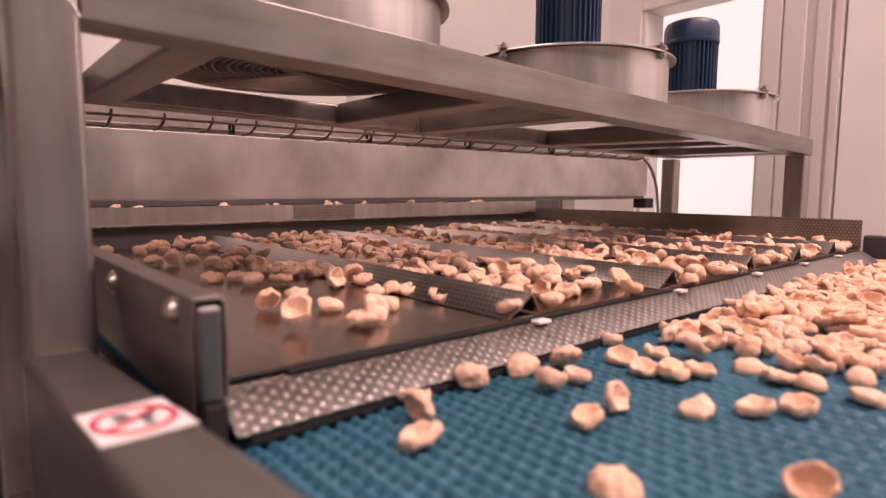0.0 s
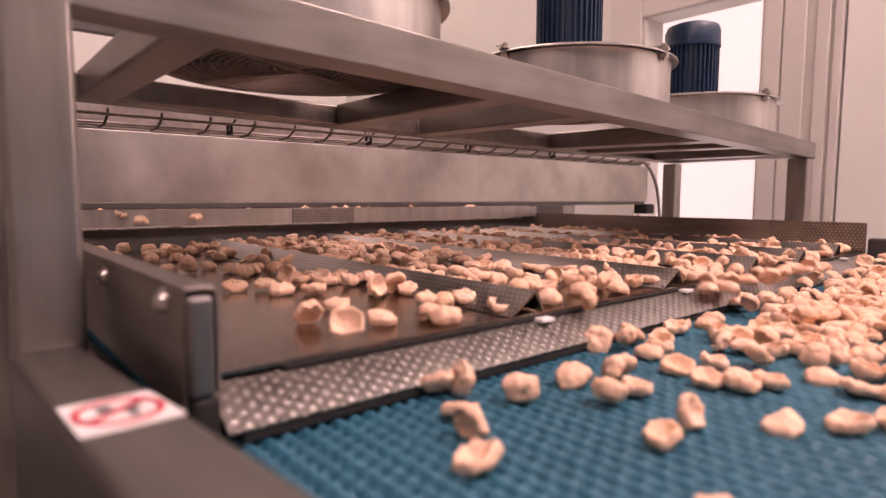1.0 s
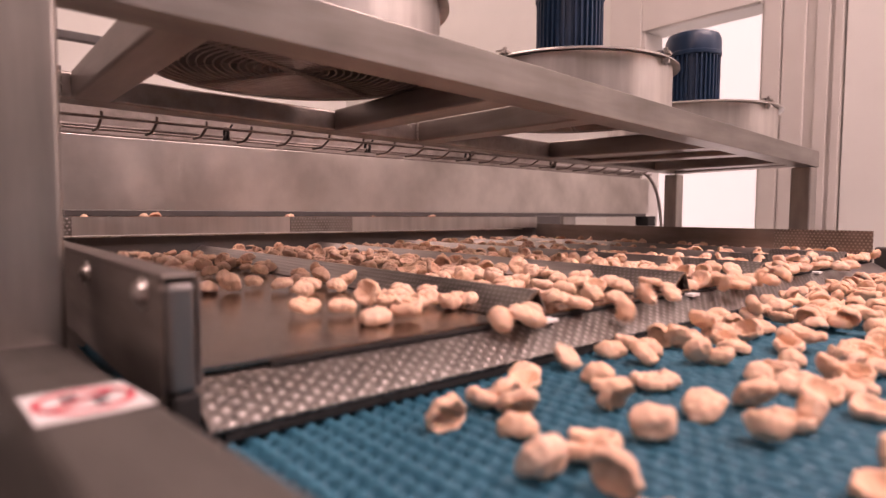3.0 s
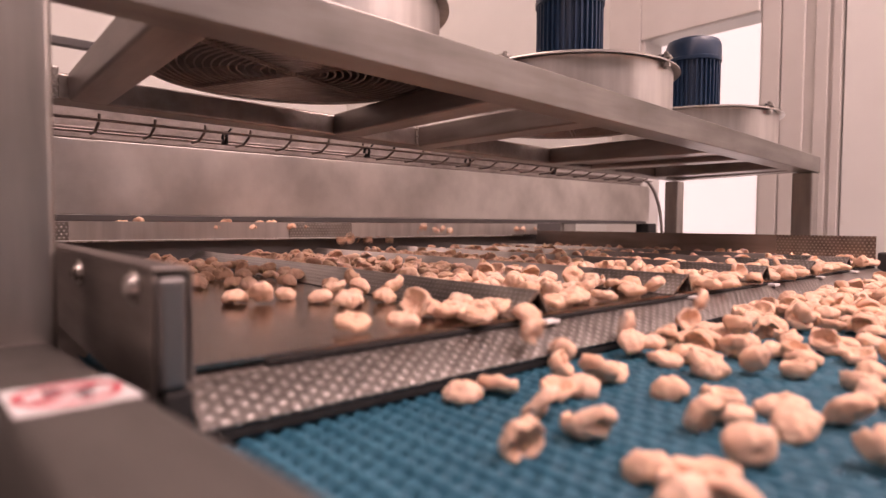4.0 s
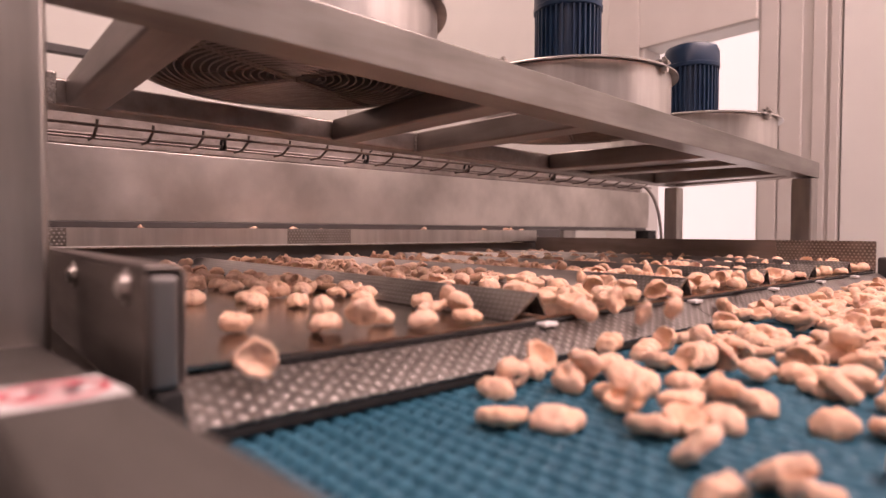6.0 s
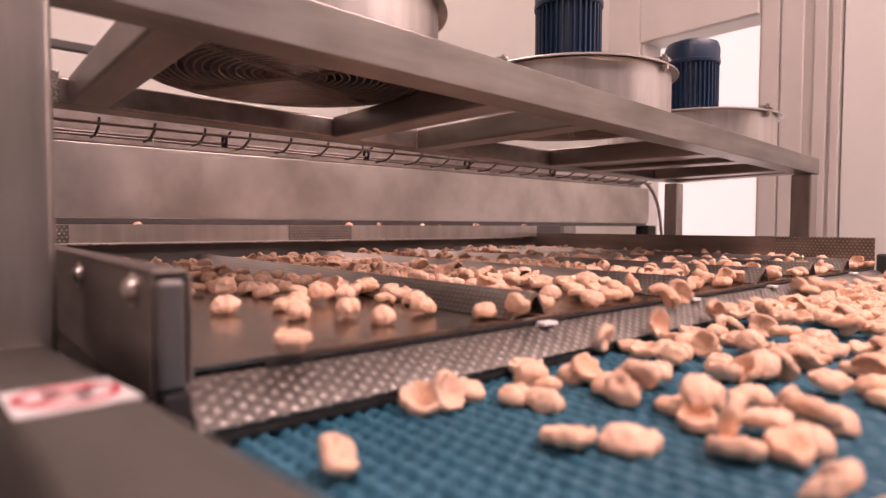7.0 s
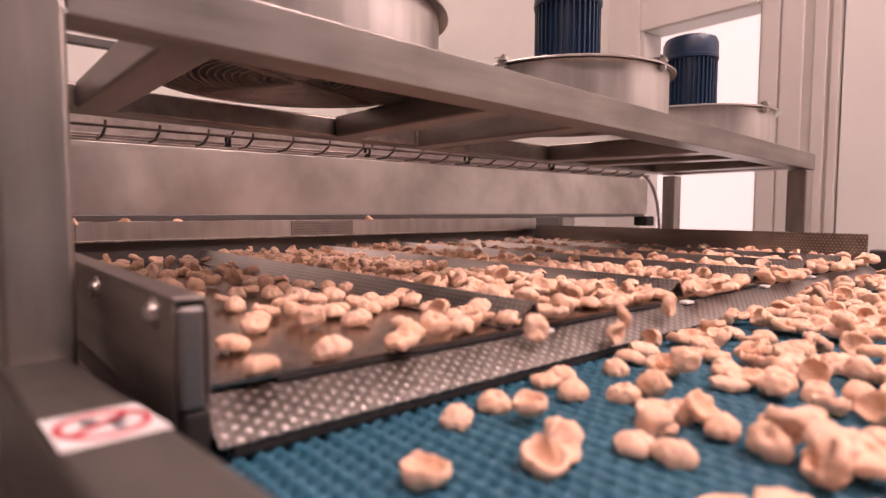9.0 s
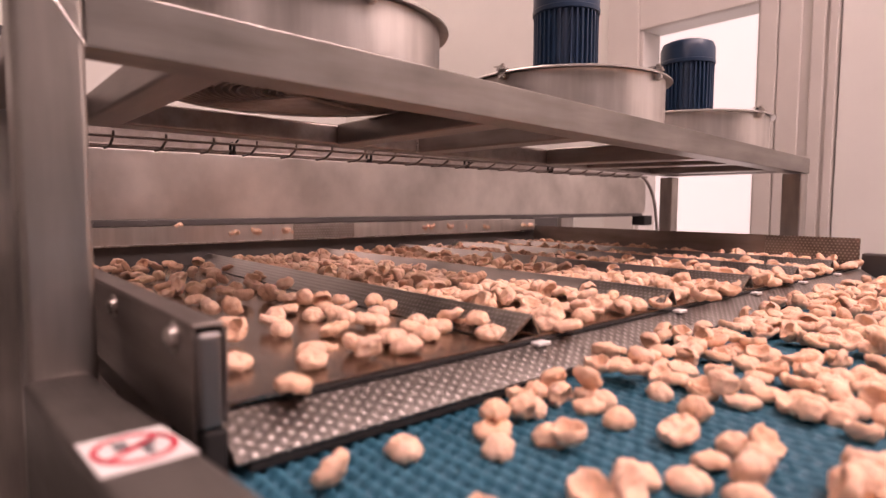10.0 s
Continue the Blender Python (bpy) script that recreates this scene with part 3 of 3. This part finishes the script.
for yd in LANES[1:-1]:
    prof = [(yd - 0.024, 0.0006), (yd - 0.0015, 0.0148), (yd + 0.0012, 0.0150), (yd + 0.009, 0.0006), (yd + 0.0075, 0.0006), (yd, 0.0135), (yd - 0.021, 0.0006)]
    # farther ridges: dark reflection that swallows the dots is set as plain darker steel
    cuts = (TX0 + 0.004, -0.002) if yd == LANES[1] else (TX0 + 0.004, -0.0905, -0.002)
    for xa, xb in zip(cuts, cuts[1:]):
        _bm = bmesh.new()
        ends = [[_bm.verts.new((x, py, pz)) for py, pz in prof] for x in (xa, xb - 0.0003)]
        for j in range(len(prof)):
            _bm.faces.new((ends[0][j], ends[0][(j + 1) % 7], ends[1][(j + 1) % 7], ends[1][j]))
        _bm.faces.new(ends[0]), _bm.faces.new(ends[1][::-1])
        dotted = xb == -0.002
        part("divider", _bm, STEEL_DIV if dotted else STEEL_WALL, shaker, "bent dimpled steel divider ridge" if dotted else "divider ridge left plain, its dark reflection put into the colour")
    boxed("joint_tab", (-0.002, yd - 0.002, -0.0045, 0.006, yd + 0.010, -0.0022), STICKER_WHITE, shaker, "small bright welded tab", bevel=0.0006)
for k, (y0, y1) in enumerate(zip(LANES, LANES[1:])):
    _bm = bmesh.new()
    sheet(_bm, [(-0.010, -0.0035), (0.001, -0.0045), (0.0215, -0.0170)], y0 + 0.0003 if k else -0.0038, y1 - 0.0003, 0.0014)
    part("lip", _bm, STEEL_LIP, shaker, "dimpled sloping discharge lip")
# black strip filling the gap from the lip down to the belt
boxed("lip_stiffener", (0.004, 0.002, -0.0232, 0.0205, 0.912, -0.0185), RUBBER, shaker, "black strip under the lip", bevel=0.001)
boxed("edge_seal", (-0.0042, 0.03, -0.0035, -0.001, 0.912, -0.0019), RUBBER, shaker, "dark seal under the floor edge")
_bm = bmesh.new()
box(_bm, TX0, -0.0165, -0.0105, 0.010, -0.0147, 0.0375)
part("side_wall", _bm, STEEL_WALL, shaker, "scuffed steel side wall", bevel=0.0006)
boxed("side_flange", (TX0, -0.0165, 0.0376, 0.0115, -0.0040, 0.0394), STEEL_WALL, shaker, "folded top flange", bevel=0.0007)
boxed("inner_wall", (TX0, -0.0054, -0.0018, 0.0150, -0.0040, 0.0374), STEEL_WALL, shaker, bevel=0.0005)
boxed("end_cap", (0.0105, -0.0160, -0.0030, 0.0160, -0.0060, 0.0362), STEEL_CAP, shaker, "rounded grey steel end cap", bevel=0.0022)
boxed("corner_block", (-0.03, -0.0145, -0.045, 0.0158, -0.0045, -0.0035), RUBBER, shaker, "black rubber mounting block", bevel=0.002)
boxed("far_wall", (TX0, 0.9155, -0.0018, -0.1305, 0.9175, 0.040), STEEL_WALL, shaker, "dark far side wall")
boxed("far_wall_end", (-0.130, 0.9155, -0.0018, -0.002, 0.9175, 0.040), STEEL_DIV_XZ, shaker, "dimpled end of the far side wall")
# back wall coloured dark for the shade at the tray's rear
boxed("back_wall", (TX0 - 0.0022, -0.0195, -0.0018, TX0 - 0.0002, 0.9175, 0.0285), DARK_METAL, shaker, "steel back wall, shade put into its dark colour")
boxed("back_flange", (TX0 - 0.0095, -0.0195, 0.0287, TX0 + 0.0060, 0.87, 0.0302), CHROME, shaker, "bright folded flange on the back wall", bevel=0.0005)
for bx, bz in ((-0.330, 0.028), (-0.124, 0.029), (-0.012, 0.031)):
    _bm = bmesh.new()
    bmesh.ops.create_uvsphere(_bm, u_segments=16, v_segments=10, radius=0.0048)
    bmesh.ops.scale(_bm, verts=_bm.verts, vec=(1, 0.75, 1))
    bmesh.ops.translate(_bm, verts=_bm.verts, vec=(bx, -0.0175, bz))
    rod(_bm, (bx, -0.0166, bz), (bx, -0.0176, bz), 0.0068, 20)
    part("bolt", _bm, CHROME, shaker, "domed steel bolt head")

# ---- belt ----
BELT_Z = -0.0242
BELT_V = (0.0305, 0.0020)
conveyor = group_of("conveyor_bed", "stainless conveyor bed under the blue belt", "conveyor")
boxed("bed", (-0.55, -0.012, -0.10, 1.62, 0.935, BELT_Z - 0.006), STEEL_WALL, conveyor)
boxed("edge_rail", (-0.005, 0.936, -0.10, 1.62, 0.956, 0.017), DARK_METAL, conveyor, "dark side rail of the conveyor", bevel=0.003)
for lx in (-0.4, 1.5):
    for ly in (0.05, 0.88):
        boxed("leg", (lx, ly, -0.92, lx + 0.05, ly + 0.05, -0.1), STEEL_Z, conveyor, bevel=0.003)


def belt_section(name, parent, y0, y1, p, x0=-0.30, x1=0.40):
    """A stretch of the belt: staggered rows of deep round cups between raised bars."""
    xs, ys = np.arange(x0, x1 + p / 2, p), np.linspace(y0, y1, int((y1 - y0) / p) + 1)
    gx, gy = np.meshgrid(xs, ys, indexing="ij")
    px, py = 0.0088, 0.0080
    row = np.round(gy / py)
    du = (gx / px + 0.5 * (row % 2)) % 1.0 - 0.5
    dv = gy / py - row
    pit = np.clip(1.3 - np.hypot(du * 0.95, dv * 1.1) / 0.36, 0, 1)
    pit = pit * pit * (3 - 2 * pit)
    h = -0.0034 * pit - 0.0011 * np.cos(math.tau * gy / py) + 0.0003 * np.cos(math.tau * gx / px)
    co = np.stack([gx, gy, h], -1).reshape(-1, 3)
    idx = np.arange(gx.size).reshape(gx.shape)
    f = np.stack([idx[:-1, :-1], idx[1:, :-1], idx[1:, 1:], idx[:-1, 1:]], -1).reshape(-1, 4)
    me = bpy.data.meshes.new(name)
    me.from_pydata(co.tolist(), [], f.tolist())
    me.materials.append(BELT_MAT)
    me.polygons.foreach_set("use_smooth", [True] * len(me.polygons))
    ob = new(name, me)
    ob.parent = parent


def build_belt():
    whole = group_of("conveyor_belt", "blue plastic conveyor belt with rows of shallow cups", "conveyor belt")
    belt_section("belt_section", whole, -0.0115, 0.24, 0.0014)
    belt_section("belt_section", whole, 0.24, 0.56, 0.0018)
    belt_section("belt_section", whole, 0.56, 0.935, 0.0030)
    belt_section("belt_section", whole, -0.0115, 0.935, 0.0060, 0.40, 1.30)
    return whole


belt = build_belt()


# ---- pasta ----
def shell_mesh(k):
    """A thumbed ear of dough: a ragged round cap with a thick rolled rim, a hollow underneath and a bend or fold."""
    rnd = random.Random(70 + k)
    bm = bmesh.new()
    seg, rad = 36, 0.0090 * rnd.uniform(0.90, 1.08)
    dome, thick = rnd.choice((0.0024, 0.0034, 0.0044, 0.0052)), rnd.uniform(0.0040, 0.0054)
    oval, bend = rnd.uniform(0.84, 1.0), rnd.choice((0.10, 0.2, 0.35, 0.55, 0.8))
    flap, where = rnd.choice((0.0, 0.0, 0.08, 0.16, 0.30)), rnd.uniform(0, 6.28)
    dimple = rnd.choice((0.0, 0.0008, 0.0020, 0.0032))
    prof = []
    for r in (0.0, 0.16, 0.34, 0.52, 0.68, 0.82, 0.92, 0.98):       # outer skin
        prof.append((r, dome * (1 - r ** 2.4) - dimple * math.exp(-(r / 0.26) ** 2)))
    for r, d in ((1.01, 0.30), (1.0, 0.62), (0.94, 0.95), (0.85, 1.06), (0.74, 1.02), (0.56, 0.84), (0.36, 0.66), (0.18, 0.58), (0.0, 0.56)):    # rolled rim, hollow
        prof.append((r, dome * (1 - min(r, 1.0) ** 2.4) - thick * d))
    mid = dome * 0.5 - thick * 0.45
    rows = []
    for n, (r, z) in enumerate(prof):
        if r == 0:
            rows.append([bm.verts.new((0, 0, z - mid))])
            continue
        row = []
        for i in range(seg):
            a = math.tau * i / seg
            ca, sa = math.cos(a), math.sin(a)
            w = 1 + 0.20 * r * noise.noise((ca * 1.2 + k * 7, sa * 1.2, 0.3)) + 0.13 * r ** 3 * noise.noise((ca * 3.2 + k * 3, sa * 3.2, 5.0)) + flap * r * r * max(0.0, math.cos(a - where)) ** 9
            x, y = rad * r * w * ca, rad * r * w * sa * oval
            zz = z - mid + 0.0017 * r * r * noise.noise((ca * 1.8 + k * 3, sa * 1.8, 2.0)) + 0.0012 * noise.noise((x * 260 + k * 5, y * 260, z * 200)) + 0.0005 * noise.noise((x * 700 + k * 5, y * 700, z * 700))
            zz += flap * 0.010 * r ** 3 * max(0.0, math.cos(a - where)) ** 5
            t = bend * y / rad                                    # bent round its length like a saddle or a closed ear
            rr = rad / bend
            y, zz = (rr + zz * 0.6) * math.sin(t), rr * (math.cos(t) - 1) * 0.9 + zz * (0.5 + 0.5 * math.cos(t)) + bend * 0.0012
            row.append(bm.verts.new((x, y, zz)))
        rows.append(row)
    for p, q in zip(rows, rows[1:]):
        for i in range(seg):
            j = (i + 1) % seg
            if len(p) == 1:
                bm.faces.new((p[0], q[i], q[j]))
            elif len(q) == 1:
                bm.faces.new((p[i], p[j], q[0]))
            else:
                bm.faces.new((p[i], q[i], q[j], p[j]))
    bmesh.ops.recalc_face_normals(bm, faces=bm.faces)
    me = bpy.data.meshes.new("pasta_shell")
    bm.to_mesh(me)
    bm.free()
    me.materials.append(PASTA_MAT)
    me.polygons.foreach_set("use_smooth", [True] * len(me.polygons))
    return me


SHELLS = [shell_mesh(k) for k in range(20)]
CHUTE_UP = 0.0443
LABELS = ("small cream ear-shaped fresh pasta shell", "pasta shells on the tray and belt")
rng = random.Random(11)
V_TRAY = 0.062
PIECES = []        # (object, rows)


def resting(style, r):
    """A turn and the height of the piece's middle over its support."""
    if style == 0:      # dome up
        return Euler((r.uniform(-0.22, 0.22), r.uniform(-0.22, 0.22), r.uniform(0, 6.28))).to_matrix().to_4x4(), 0.0044
    if style == 1:      # hollow up
        return Euler((math.pi + r.uniform(-0.3, 0.3), r.uniform(-0.3, 0.3), r.uniform(0, 6.28))).to_matrix().to_4x4(), 0.0044
    return Euler((r.uniform(0.6, 1.3) + r.choice((0, math.pi)), r.uniform(-0.3, 0.3), r.uniform(0, 6.28))).to_matrix().to_4x4(), 0.0074


def add_piece(rows):
    ob = tagged(new("pasta_shell", SHELLS[rng.randrange(20)]), LABELS[0], "pasta", LABELS[1])
    ob.matrix_world = rows[0][1]
    PIECES.append((ob, rows))


def turned(x, y, z, m):
    return Matrix.Translation((x, y, z)) @ m


PILE = {}


def pile_height(bx, by):
    """How high the dough already lies at a spot of the belt, and room taken there."""
    key = (round(bx / 0.013), round(by / 0.013))
    n = sum(PILE.get((key[0] + i, key[1] + j), 0) * (1.0 if i == j == 0 else 0.13) for i in (-1, 0, 1) for j in (-1, 0, 1))
    PILE[key] = PILE.get(key, 0) + 1
    return min(n, 3.0) * 0.0042


def belt_piece(bx, by, style=None):
    """A piece that lies on the belt all through; bx, by: its place at the start."""
    style = rng.choice((0, 1, 1, 1, 2)) if style is None else style
    m, h = resting(style, rng)
    z = BELT_Z + h + pile_height(bx, by)
    add_piece([(t, turned(bx + BELT_V[0] * t, by + BELT_V[1] * t, z, m)) for t in (0.0, 10.0)])


def falling_piece(t_fall, y, land=None, style=None):
    """Rides the tray, tips over the lip at t_fall and is carried off by the belt."""
    style = rng.choice((0, 0, 0, 1, 2)) if style is None else style
    m, h = resting(style, rng)
    xl = rng.uniform(0.025, 0.035) if land is None else land
    yl = y + rng.uniform(-0.006, 0.006)
    rows, t = [], 0.0
    step = 0.8 if y < 0.4 else 1.3
    end = min(t_fall - 0.06, 10.0)
    while t < end:
        x = -(t_fall - t) * V_TRAY
        up = 0.0 if x > -0.615 else CHUTE_UP
        hop = rng.choice((0, 0, 0.001, 0.0025))
        rows.append((t, turned(x + rng.uniform(-0.0015, 0.0015), y + rng.uniform(-0.001, 0.001), h + 0.0004 + hop + up, m @ Matrix.Rotation(rng.uniform(-0.12, 0.12), 4, "Z"))))
        t_drop = t_fall - 0.60 / V_TRAY
        nxt = t + rng.uniform(0.7, 1.3) * step
        if t < t_drop < nxt:
            if t_drop - 0.05 > t + 0.05:
                rows.append((t_drop - 0.05, turned(-0.606, y, h + CHUTE_UP + 0.0005, m)))
            rows.append((t_drop + 0.1, turned(-0.600 + 0.1 * V_TRAY, y, h + 0.0004, m)))
            nxt = max(nxt, t_drop + 0.25)
        t = nxt
    tip = Matrix.Rotation(radians(50), 4, "Y")
    tip2 = Matrix.Rotation(radians(105), 4, "Y")
    roll = rng.choice((0, 1, 2))
    last, hl = resting(style if roll == 0 else rng.choice((0, 1, 2)), rng)
    fall = []
    if t_fall < 10.3:
        bx, by = xl - BELT_V[0] * (t_fall + 0.22), yl - BELT_V[1] * (t_fall + 0.22)
        zl = BELT_Z + hl + pile_height(bx, by)
        q = tip2 @ m
        fall = [(t_fall - 0.03, turned(-0.004, y, h + 0.001, m)), (t_fall + 0.05, turned(0.006, y, h - 0.001, tip @ m)), (t_fall + 0.13, turned(0.020, yl, -0.006 + h, q)),
                (t_fall + 0.20, turned(xl - 0.002, yl, zl + 0.002, q.to_quaternion().slerp(last.to_quaternion(), 0.6).to_matrix().to_4x4()))]
        if t_fall + 0.30 < 10.0:
            for tt in (t_fall + 0.28, max(10.0, t_fall + 0.6)):
                fall.append((tt, turned(bx + BELT_V[0] * tt, by + BELT_V[1] * tt, zl, last)))
    rows += fall
    rows = [r for r in rows if r[0] >= 0]
    keep = []
    for r in rows:
        if not keep or r[0] > keep[-1][0] + 0.034:
            keep.append(r)
    if len(keep) < 2:
        keep = [(0.0, keep[0][1]), (10.0, keep[0][1])]
    add_piece(keep)


def spaced(count, x0, x1, y0, y1, gap, taken, weight):
    out, tries = [], 0
    while len(out) < count and tries < count * 40:
        tries += 1
        x, y = rng.uniform(x0, x1), rng.uniform(y0, y1)
        if rng.random() > weight(x, y):
            continue
        if all((x - a) ** 2 + (y - b) ** 2 > gap * gap for a, b in taken if abs(x - a) < gap):
            taken.append((x, y))
            out.append((x, y))
    return out


# pieces lying near the close edge of the belt at the start (x, y)
BELT_NEAR = [(0.062, 0.057), (0.041, 0.074), (0.024, 0.084), (0.027, 0.12), (0.027, 0.159), (0.056, 0.149), (0.036, 0.187), (0.056, 0.171), (0.095, 0.127), (0.093, 0.152), (0.121, 0.178), (0.139, 0.2), (0.152, 0.216), (0.109, 0.267), (0.098, 0.322), (0.128, 0.257), (0.122, 0.292), (0.157, 0.293), (0.169, 0.259), (0.136, 0.086), (0.183, 0.13), (0.137, 0.31), (0.023, 0.253), (0.072, 0.213), (0.088, 0.216), (0.095, 0.233), (0.051, 0.223)]
# pieces of the first two lanes: when each goes over the lip (s), and its y
DROPS_EARLY = [(2.06, 0.075), (1.12, 0.068), (1.92, 0.095), (1.61, 0.106), (0.81, 0.1), (0.81, 0.111), (2.02, 0.161), (1.95, 0.173), (1.85, 0.186), (1.26, 0.186), (0.05, 0.186)]
DROPS_SECOND = [(4.35, 0.087), (4.18, 0.107), (3.73, 0.107), (4.28, 0.143), (4.11, 0.157), (2.42, 0.107), (4.42, 0.186), (2.94, 0.162), (3.8, 0.186), (2.8, 0.184), (3.52, 0.128)]
DROPS_THIRD = [(5.92, 0.024), (6.57, 0.077), (6.37, 0.09), (6.64, 0.115), (6.12, 0.125), (5.75, 0.136), (6.33, 0.166), (5.81, 0.172), (4.64, 0.146), (4.64, 0.172), (4.19, 0.171)]
DROPS_FOURTH = [(9.04, 0.023), (9.18, 0.062), (9.04, 0.099), (8.42, 0.09), (8.21, 0.114), (7.76, 0.116), (9.35, 0.158), (9.66, 0.186), (8.73, 0.162), (8.9, 0.186), (7.07, 0.186), (7.07, 0.044)]
DROPS_LAST = [(12.11, 0.078), (12.53, 0.062), (11.73, 0.077), (11.02, 0.079), (10.32, 0.088), (10.22, 0.115), (10.68, 0.115), (11.55, 0.133), (12.02, 0.132), (11.19, 0.166), (10.93, 0.179), (10.7, 0.185), (12.9, 0.143), (12.93, 0.162), (12.36, 0.17), (15.25, 0.065), (15.86, 0.048), (15.17, 0.129), (13.99, 0.108), (14.73, 0.149), (13.45, 0.147), (13.58, 0.138)]

DROPS_CLUMP = [(9.55, 0.181), (9.65, 0.157), (9.75, 0.128)]


def shell_points(k):
    me = SHELLS[k]
    co = np.empty(len(me.vertices) * 3)
    me.vertices.foreach_get("co", co)
    return co.reshape(-1, 3), [tuple(p.vertices) for p in me.polygons]


SHELL_DATA = [shell_points(k) for k in range(20)]


def heap(name, places, label):
    """Many pieces in one mesh; places: rows of x, y, z, turn."""
    verts, faces, base = [], [], 0
    for x, y, z, m in places:
        co, fs = SHELL_DATA[rng.randrange(20)]
        verts.append(co @ np.array(m.to_3x3()).T + (x, y, z))
        faces += [tuple(i + base for i in f) for f in fs]
        base += len(co)
    me = bpy.data.meshes.new(name)
    me.from_pydata(np.concatenate(verts).tolist(), [], faces)
    me.materials.append(PASTA_MAT)
    me.polygons.foreach_set("use_smooth", [True] * len(me.polygons))
    return tagged(new(name, me), label, "pasta", kind="stuff")


# the belt at the start: thin near the close edge, heaped further along
_taken = list(BELT_NEAR)
for bx, by in BELT_NEAR:
    belt_piece(bx, by)
for bx, by in spaced(70, 0.030, 0.34, 0.20, 0.42, 0.0115, _taken, lambda x, y: min(1.0, max(0.0, (y - 0.20 - 0.75 * max(0, x - 0.07)) * 5))):
    belt_piece(bx, by)
_far = []
for bx, by in spaced(1000, 0.028, 0.42, 0.38, 0.925, 0.0104, [], lambda x, y: 1.0 if y > 0.46 else 0.6):
    m, h = resting(rng.choice((0, 1, 1, 2)), rng)
    _far.append((bx, by, 0.0012 + h + pile_height(bx, by), m))
MOVING_HEAPS = [(heap("pasta_heap", _far, "dense heap of cream pasta shells on the blue belt"), None)]

# the first two lanes: one piece after another
LAST_FALL = 9.0
HEROES = DROPS_EARLY + DROPS_SECOND + DROPS_THIRD + DROPS_FOURTH + DROPS_LAST + DROPS_CLUMP
_slabs = {}
for t_fall, y in list(HEROES):
    if y > 0.13 and t_fall > 2.3:
        HEROES.append((t_fall + rng.uniform(-0.30, 0.30), min(0.187, max(0.125, y + rng.choice((-1, 1)) * rng.uniform(0.010, 0.020)))))
for t_fall, y in HEROES:
    falling_piece(max(t_fall, 0.04), y)
_t2 = [(-t * V_TRAY, y) for t, y in HEROES]
for x, y in spaced(2, -16 * V_TRAY, -10 * V_TRAY, 0.025, 0.183, 0.0175, _t2, lambda x, y: 0.25 if y < 0.09 else 0.9):
    falling_piece(-x / V_TRAY, y)
for x, y in spaced(6, -10 * V_TRAY, -0.004, 0.125, 0.184, 0.0160, _t2, lambda x, y: 1.0):
    falling_piece(-x / V_TRAY, y)
for x, y in spaced(125, -LAST_FALL * V_TRAY, -0.004, 0.222, 0.372, 0.0145, _t2, lambda x, y: 1.0):
    falling_piece(-x / V_TRAY, y)

# what comes up behind them, and the lanes beyond, in short rafts that travel as one
RAFT = 0.034
for k, (y0, y1) in enumerate(zip(LANES, LANES[1:])):
    length = 0.62 + 10 * V_TRAY
    start = -LAST_FALL * V_TRAY if k < 2 else -0.002
    share = 0.0020 if k == 0 else 0.00054
    n = int((length + start) * (y1 - y0) / share)
    for x, y in spaced(n, -length, start, y0 + 0.018, y1 - 0.012, 0.0140, list(_t2) if k < 2 else [], lambda x, y: 1.0):
        m, h = resting(rng.choice((0, 0, 1, 2)), rng)
        _slabs.setdefault((k, int(-x / RAFT)), []).append((x, y, h + 0.0004, m))
for (k, i), places in _slabs.items():
    front = max(p[0] for p in places)
    ob = heap("pasta_drift", [(x - front, y, z, m) for x, y, z, m in places], "drift of cream pasta shells sliding along the steel lane")
    MOVING_HEAPS.append((ob, front))


def raft_rows(front):
    """Down the chute, along the lane, over the lip and off with the belt."""
    drop, fall = (-0.605 - front) / V_TRAY, -(front - 0.012) / V_TRAY
    marks = []
    t = 0.0
    lift = rng.uniform(-0.001, 0.004)
    while t < 10.4:
        marks.append(t)
        t += 0.6
    rows = []
    for t in marks + [drop - 0.02, drop + 0.12, fall, fall + 0.10, fall + 0.20, fall + 0.30]:
        if t < 0 or t > 10.4:
            continue
        x = front + V_TRAY * t
        z = 0.0
        if t < drop:
            z = CHUTE_UP
        elif t > fall + 0.05:
            s = min(1.0, (t - fall) / 0.20)
            x = 0.012 + 0.030 * s + max(0.0, t - fall - 0.20) * BELT_V[0]
            z = (BELT_Z + 0.004 + lift) * s * s
        elif t not in (drop + 0.12, fall):
            z = rng.choice((0.0, 0.0, 0.0015))
        rows.append((t, pose(x, 0, z)))
    rows.sort(key=lambda r: r[0])
    keep = []
    for r in rows:
        if not keep or r[0] > keep[-1][0] + 0.034:
            keep.append(r)
    return keep


# ---- everything that moves ----
def motions():
    walk(belt, [(0.0, pose(0, 0, BELT_Z)), (10.0, pose(BELT_V[0] * 10, 0, BELT_Z))])
    for ob, rows in PIECES:
        walk(ob, rows)
    for ob, front in MOVING_HEAPS:
        if front is None:
            walk(ob, [(0.0, pose(0, 0, BELT_Z)), (10.0, pose(BELT_V[0] * 10, BELT_V[1] * 10, BELT_Z))])
        else:
            walk(ob, raft_rows(front))


motions()
